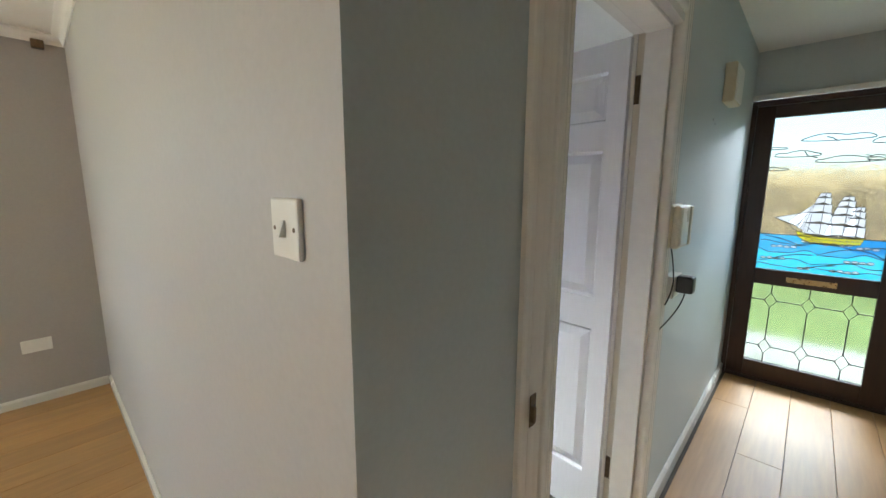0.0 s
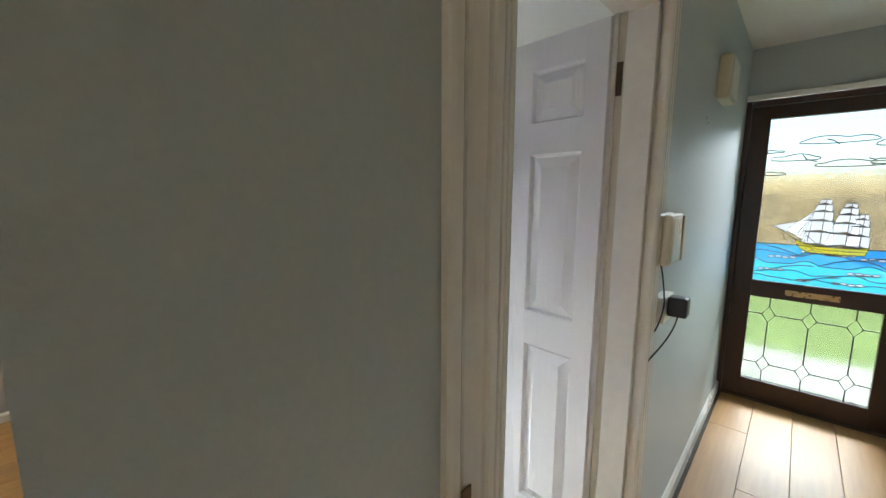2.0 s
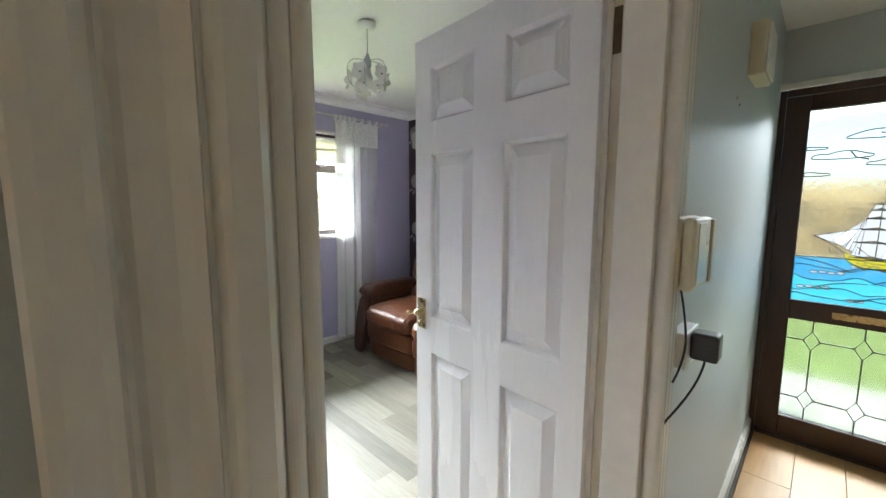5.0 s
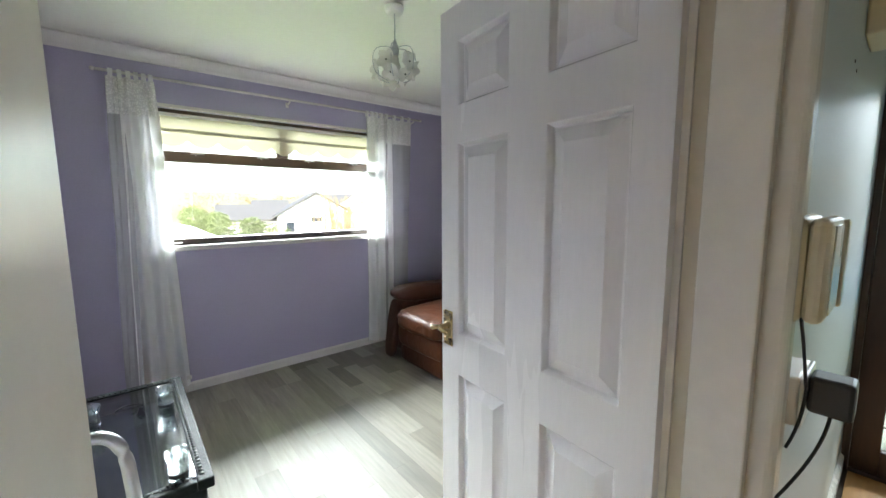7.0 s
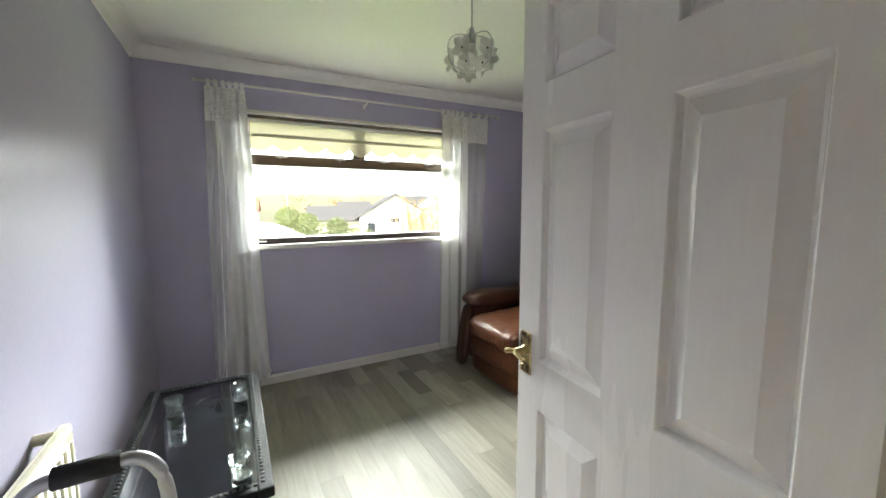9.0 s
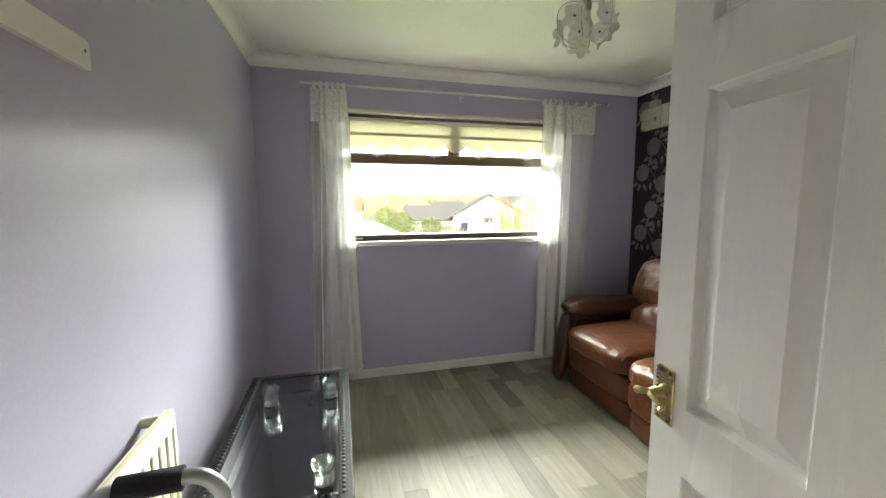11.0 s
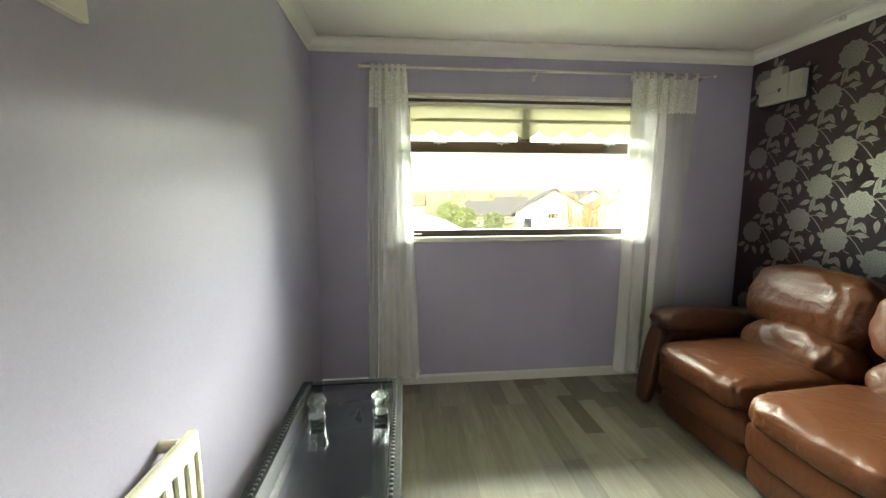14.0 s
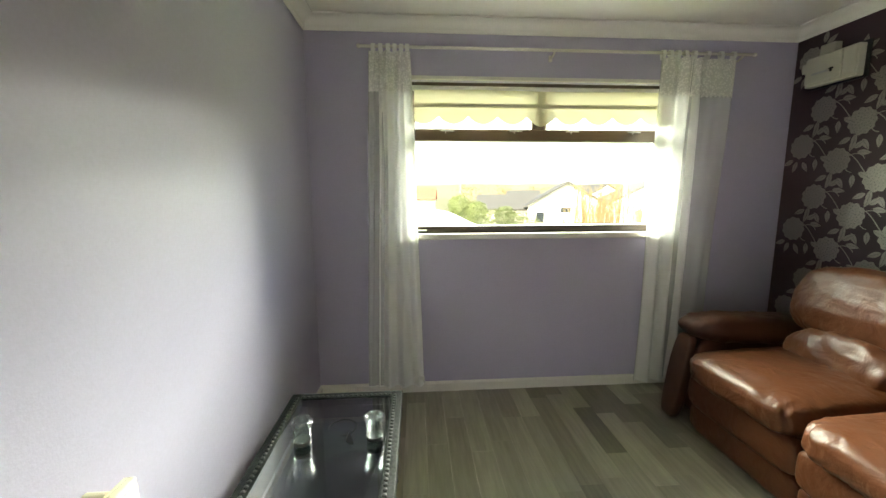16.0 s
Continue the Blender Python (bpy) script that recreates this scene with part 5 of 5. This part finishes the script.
bare_shrub(-13.5, 6.2, -0.95, 3.1, 0.45, 9, 7, "thin bare sapling with few branches")


def bungalow(at, rz, w, d, eave, ridge, roof_mat, label, openings):
    """A house with its gable towards local +x: walls, pitched roof, windows and a chimney."""
    t = thing("bungalow", at, rz, label, "house", "neighbouring houses")
    b = bmesh.new()
    prism(b, [(-w / 2, -0.3), (w / 2, -0.3), (w / 2, eave), (0, ridge), (-w / 2, eave)], (-d, 0), "x")
    part("wall", b, RENDERED, t)
    b = bmesh.new()
    for s in (1, -1):
        o = [(s * (w / 2 + 0.35), eave - 0.35 * (ridge - eave) / (w / 2)), (0, ridge + 0.02), (0, ridge + 0.18), (s * (w / 2 + 0.35), eave + 0.14 - 0.35 * (ridge - eave) / (w / 2))]
        prism(b, o, (-d - 0.2, 0.25), "x")
    roof = part("roof", b, roof_mat, t, "pitched tiled roof")
    for y0, y1, z0, z1 in openings:
        win = part("window", boxed(0.0, 0.05, y0, y1, z0, z1), RENDERED, t)
        part("pane", boxed(0.05, 0.06, y0 + 0.07, y1 - 0.07, z0 + 0.07, z1 - 0.07), NIGHT_GLASS, win, "dark window glass")
    return t


bungalow((-28.0, 11.9, -1.1), -16, 5.4, 9, 1.7, 3.25, ROOF, "white rendered bungalow with grey gable roof", [(-0.5, 0.35, 1.15, 1.65), (-2.2, -1.5, 0.2, 1.3)])
bungalow((-34.0, 11.2, -1.1), 80, 3.6, 4.6, 1.4, 2.35, ROOF, "low white bungalow with a grey roof", [(-1.2, -0.3, 0.5, 1.2)])
bungalow((-25.0, 16.8, -1.1), -20, 6.0, 9, 1.9, 3.35, ROOF, "white bungalow half hidden by a bare shrub", [(-1.5, -0.3, 0.6, 1.5)])
bungalow((-52.0, 17.5, -1.1), 75, 5.0, 4, 1.6, 2.9, ROOF, "distant white bungalow with a long grey roof", [(-1.8, -0.6, 0.6, 1.6), (0.6, 1.8, 0.6, 1.6)])
bungalow((-60.0, 31.0, -1.1), 10, 7.0, 9, 2.2, 4.0, ROOF, "distant white gabled house", [(-1.8, -0.6, 0.6, 1.6), (0.6, 1.8, 0.6, 1.6)])
bungalow((-58.0, 4.0, -1.1), 85, 6.0, 9, 2.0, 3.4, ROOF_RED, "distant bungalow with a red roof", [(-1.8, -0.6, 0.6, 1.6)])
rnd = random.Random(21)
bm = bmesh.new()
for _ in range(46):
    c = Vector((rnd.uniform(-110, -70), rnd.uniform(-30, 75), -1.2))
    h = rnd.uniform(2.2, 5.2)
    tube(bm, [c, c + Vector((0.1, 0.1, h * 0.7))], 0.12, 4, r_end=0.04)
    leaves(bm, [c + Vector((rnd.gauss(0, 0.9), rnd.gauss(0, 1.1), h * (0.25 + 0.75 * rnd.random() ** 0.7))) for _k in range(150)], 0.16, rnd)
tagged(part("far_trees", bm, TWIG), "far line of bare brown winter trees", "trees", kind="stuff")
fence = thing("garden_fence", (-20.0, 6.5, -1.12), label="weathered wooden garden fence", category="fence")
for k in range(26):
    part("slat", boxed(-0.02, 0.02, k * 0.16, k * 0.16 + 0.12, 0, 1.15, 0.006, 1), FENCE, fence)
for k in range(3):
    part("post", boxed(-0.10, -0.02, k * 2.0, k * 2.0 + 0.1, 0, 1.3, 0.01, 1), FENCE, fence)

street = thing("street_lamp", (-45.0, 6.2, -1.15), label="slim grey street lamp post", category="street lamp")
part("post", tube(bmesh.new(), [(0, 0, 0), (0, 0, 3.8)], 0.07, 8, r_end=0.04), STEEL, street)
part("lantern", boxed(-0.1, 0.5, -0.1, 0.1, 3.75, 3.9, 0.03), STEEL, street)

car = thing("parked_car", (-9.7, 1.55, ground_z(-9.7, 1.5) + 0.03), 90, "white parked car with dark windows", "car")
side = [(-2.1, 0.30), (2.1, 0.30), (2.15, 0.62), (1.95, 0.82), (1.05, 0.98), (0.35, 1.36), (-0.2, 1.44), (-1.3, 1.40), (-1.95, 1.02), (-2.12, 0.9)]
bm = prism(bmesh.new(), side, (-0.84, 0.84), "y")
for v in bm.verts:
    v.co.y *= 1 - 0.16 * max(0, v.co.z - 0.8)
bmesh.ops.bevel(bm, geom=list(bm.edges), offset=0.05, segments=2, affect="EDGES")
part("body", bm, CAR_WHITE, car, smooth=True)
for s in (1, -1):
    part("side_window", prism(bmesh.new(), [(0.95, 1.00), (0.32, 1.32), (-0.2, 1.385), (-1.2, 1.35), (-1.6, 1.03)], (s * 0.775, s * 0.795), "y"), CAR_GLASS, car)
    part("door_mirror", boxed(0.7, 0.88, s * 0.9 - 0.09, s * 0.9 + 0.09, 0.95, 1.08, 0.03), CAR_WHITE, car)
part("windscreen", prism(bmesh.new(), [(1.06, 0.99), (1.04, 1.0), (0.37, 1.365), (0.39, 1.36)], (-0.68, 0.68), "y"), CAR_GLASS, car)
for x in (-1.35, 1.35):
    for s in (1, -1):
        w = lathe(bmesh.new(), [(0.20, -0.1), (0.31, -0.08), (0.31, 0.08), (0.20, 0.1)], 18)
        for v in w.verts:
            v.co = Vector((x + v.co.x, s * 0.78 + v.co.z, 0.31 + v.co.y))
        wheel = part("wheel", w, RUBBER, car)
        r = lathe(bmesh.new(), [(0.05, -0.105), (0.19, -0.102), (0.19, 0.102), (0.05, 0.105)], 14)
        for v in r.verts:
            v.co = Vector((x + v.co.x, s * 0.78 + v.co.z, 0.31 + v.co.y))
        part("rim", r, STEEL, wheel)

rnd = random.Random(9)
for name, mat, y, h, lab in (("beech_hedge", BEECH, 10.5, 1.75, "tall tan winter beech hedge across the front garden"),):
    t = thing(name, (0, y, -0.16), label=lab, category="hedge")
    b = bmesh.new()
    spots = [Vector((rnd.uniform(-5, 6), rnd.uniform(-0.45, 0.45), rnd.uniform(0, h) if rnd.random() < 0.9 else h + rnd.uniform(0, 0.22))) for _ in range(9000)]
    leaves(b, spots, 0.075, rnd)
    part("foliage", b, mat, t)
    part("core", boxed(-5, 6, -0.25, 0.25, 0, h - 0.1, 0.1), BARK, t, "dense inner twigs")

bm = bmesh.new()
n = 120
lo, hi, bk = [], [], []
for i in range(n + 1):
    a = math.tau * i / n
    r = 420 + 60 * math.sin(3 * a)
    top = 13 + 6 * noise.noise(Vector((math.cos(a) * 2.2, math.sin(a) * 2.2, 0))) + 2.6 * noise.noise(Vector((math.cos(a) * 30, math.sin(a) * 30, 3)))
    lo.append(bm.verts.new((r * 0.75 * math.cos(a), r * 0.75 * math.sin(a), -1.5)))
    hi.append(bm.verts.new((r * math.cos(a), r * math.sin(a), top)))
    bk.append(bm.verts.new((r * 1.6 * math.cos(a), r * 1.6 * math.sin(a), -2)))
for i in range(n):
    bm.faces.new((lo[i], lo[i + 1], hi[i + 1], hi[i]))
    bm.faces.new((hi[i], hi[i + 1], bk[i + 1], bk[i]))
tagged(part("backdrop", bm, HILL), "far wooded hills on the horizon", "hills", kind="structure")

# ---- wallpaper print ----
def motif(name, bm, mat):
    me = bpy.data.meshes.new(name)
    bm.to_mesh(me)
    bm.free()
    me.materials.append(mat)
    return me


def sheet(outline, y=0.0):
    b = bmesh.new()
    b.faces.new([b.verts.new((x, y, z)) for x, z in outline])
    return b


b = sheet([(0.074 * (1 + 0.055 * math.cos(11 * t)) * math.cos(t), 0.077 * (1 + 0.055 * math.cos(11 * t)) * math.sin(t)) for t in (i * math.tau / 66 for i in range(66))])
FLOWER = motif("flower", b, SILVER)
b = bmesh.new()
rnd = random.Random(3)
for k in range(46):
    r, a = 0.066 * math.sqrt((k + 0.5) / 46), k * 2.39996
    cx, cz = r * math.cos(a), r * math.sin(a)
    for j in range(4):
        t0 = j * math.tau / 4 + a
        o = [(cx + 0.0052 * math.cos(t0) * q + 0.0022 * math.cos(t0 + 1.57) * w, cz + 0.0052 * math.sin(t0) * q + 0.0022 * math.sin(t0 + 1.57) * w) for q, w in ((0.15, 0), (0.6, 0.6), (1.0, 0), (0.6, -0.6))]
        b.faces.new([b.verts.new((x, 0, z)) for x, z in o])
FLORET = motif("floret", b, SILVER_DARK)
b = sheet([(0.002 + 0.076 * t, 0.016 * math.sin(math.pi * t ** 0.8)) for t in (i / 8 for i in range(9))] + [(0.002 + 0.076 * t, -0.016 * math.sin(math.pi * t ** 0.8)) for t in (i / 8 for i in range(7, 0, -1))])
LEAFLET = motif("leaf", b, SILVER)
b = sheet([(0.004, 0.0008), (0.074, 0.0008), (0.074, -0.0008), (0.004, -0.0008)])
VEIN = motif("vein", b, SILVER_DARK)


def ribbon(pts, w):
    b = bmesh.new()
    l, r = [], []
    for i, (x, z) in enumerate(pts):
        x0, z0 = pts[max(i - 1, 0)]
        x1, z1 = pts[min(i + 1, len(pts) - 1)]
        d = math.hypot(x1 - x0, z1 - z0)
        nx, nz = -(z1 - z0) / d * w, (x1 - x0) / d * w
        l.append(b.verts.new((x + nx, 0, z + nz)))
        r.append(b.verts.new((x - nx, 0, z - nz)))
    for i in range(len(pts) - 1):
        b.faces.new((l[i], l[i + 1], r[i + 1], r[i]))
    return b


STEM = motif("stem", ribbon([(-0.02 + 0.25 * t, 0.02 - 0.115 * t + 0.055 * math.sin(math.pi * 1.5 * t)) for t in (i / 14 for i in range(15))], 0.0028), SILVER)
CURL = motif("stem", ribbon([(0.10 + 0.055 * math.cos(t), -0.02 + 0.055 * math.sin(t)) for t in (0.4 + i * 0.32 for i in range(14))], 0.0026), SILVER)
SPRIGS = ((0.085, 0.065, 35), (0.075, 0.080, 80), (0.105, 0.045, -10), (-0.02, -0.095, 250), (0.015, -0.10, 300), (-0.045, -0.085, 205), (0.125, -0.075, 330), (0.10, -0.085, 270))


def print_at(x, z, y=Y_RIGHT - 0.0015):
    flower = new("flower", FLOWER)
    flower.parent, flower.location = wallpaper, (x, y, z)
    f = new("floret", FLORET)
    f.parent, f.location = flower, (0, -0.0008, 0)
    for me in (STEM, CURL):
        o = new("stem", me)
        o.parent, o.location = wallpaper, (x, y + 0.0006, z)
    for dx, dz, a in SPRIGS:
        if z + dz < H_BED - 0.10 and x + dx > X_WIN + 0.05:
            o = new("leaf", LEAFLET)
            o.parent, o.location, o.rotation_euler = wallpaper, (x + dx, y + 0.0003, z + dz), (0, -radians(a), 0)
            v = new("vein", VEIN)
            v.parent, v.location = o, (0, -0.0006, 0)


for i in range(-8, 12):
    for j in range(-8, 12):
        x, z = -3.043 - 0.110 * i + 0.228 * j, 1.681 - 0.217 * i - 0.112 * j
        if X_WIN + 0.06 < x < -2.0 and 0.55 < z < 2.30:
            print_at(x, z)

# ---- floor boards ----
def board_mesh(l, w, mat, axis, t=0.012, c=0.0004):
    b = bmesh.new()
    for lx, ly, z in ((l / 2, w / 2, 0.0),):
        if axis == "y":
            lx, ly = ly, lx
        low = [b.verts.new((sx * lx, sy * ly, -t)) for sx, sy in ((-1, -1), (1, -1), (1, 1), (-1, 1))]
        mid = [b.verts.new((sx * lx, sy * ly, z - c)) for sx, sy in ((-1, -1), (1, -1), (1, 1), (-1, 1))]
        top = [b.verts.new((sx * (lx - c), sy * (ly - c), z)) for sx, sy in ((-1, -1), (1, -1), (1, 1), (-1, 1))]
        for p, q in ((low, mid), (mid, top)):
            for k in range(4):
                b.faces.new((p[k], p[(k + 1) % 4], q[(k + 1) % 4], q[k]))
        b.faces.new(top)
    me = bpy.data.meshes.new("floor_board")
    b.to_mesh(me)
    b.free()
    me.materials.append(mat)
    return me


rnd = random.Random(12)
shapes = {}
def lay(parent, mat, axis, cross0, cross1, run0, run1, w, lengths, x_is_cross):
    k = 0
    c = cross0
    while c < cross1 - 0.01:
        cw = min(w, cross1 - c)
        s = run0
        first = True
        while s < run1 - 0.005:
            l = rnd.choice(lengths) * (rnd.choice((0.35, 0.6, 0.85)) if first else 1)
            first = False
            l = min(round(l, 3), run1 - s)
            if run1 - (s + l) < 0.12:
                l = run1 - s
            key = (round(l, 3), round(cw, 3), mat.name)
            if key not in shapes:
                gap, c_edge = (0.0022, 0.0012) if mat == OAK else (0.0003, 0.0004)
                shapes[key] = board_mesh(l - gap, cw - gap, mat, axis, c=c_edge)
            o = new("floor_board", shapes[key])
            o.parent = parent
            o.location = (c + cw / 2, s + l / 2, 0) if x_is_cross else (s + l / 2, c + cw / 2, 0)
            s += l
        c += cw


lay(floor_bed, LAMINATE, "x", Y_LEFT, Y_RIGHT, X_WIN, X_IN + 0.06, 0.120, (0.35, 0.45, 0.62, 0.8, 1.0), False)
lay(floor_hall, OAK, "y", X_WIN, X_HALL + 0.035, -3.6, Y_LIV, 0.2, (1.8, 2.4), True)
lay(floor_hall, OAK, "y", X_HALL + 0.035, X_END, -3.6, Y_FRONT + 0.01, 0.2, (1.8, 2.4), True)
bm = boxed(X_IN + 0.06, X_HALL + 0.035, DOOR_A, DOOR_B, -0.012, 0.006, 0.003)
tagged(part("threshold_strip", bm, OLD_BRASS), "worn metal strip in the doorway", "threshold", kind="structure")
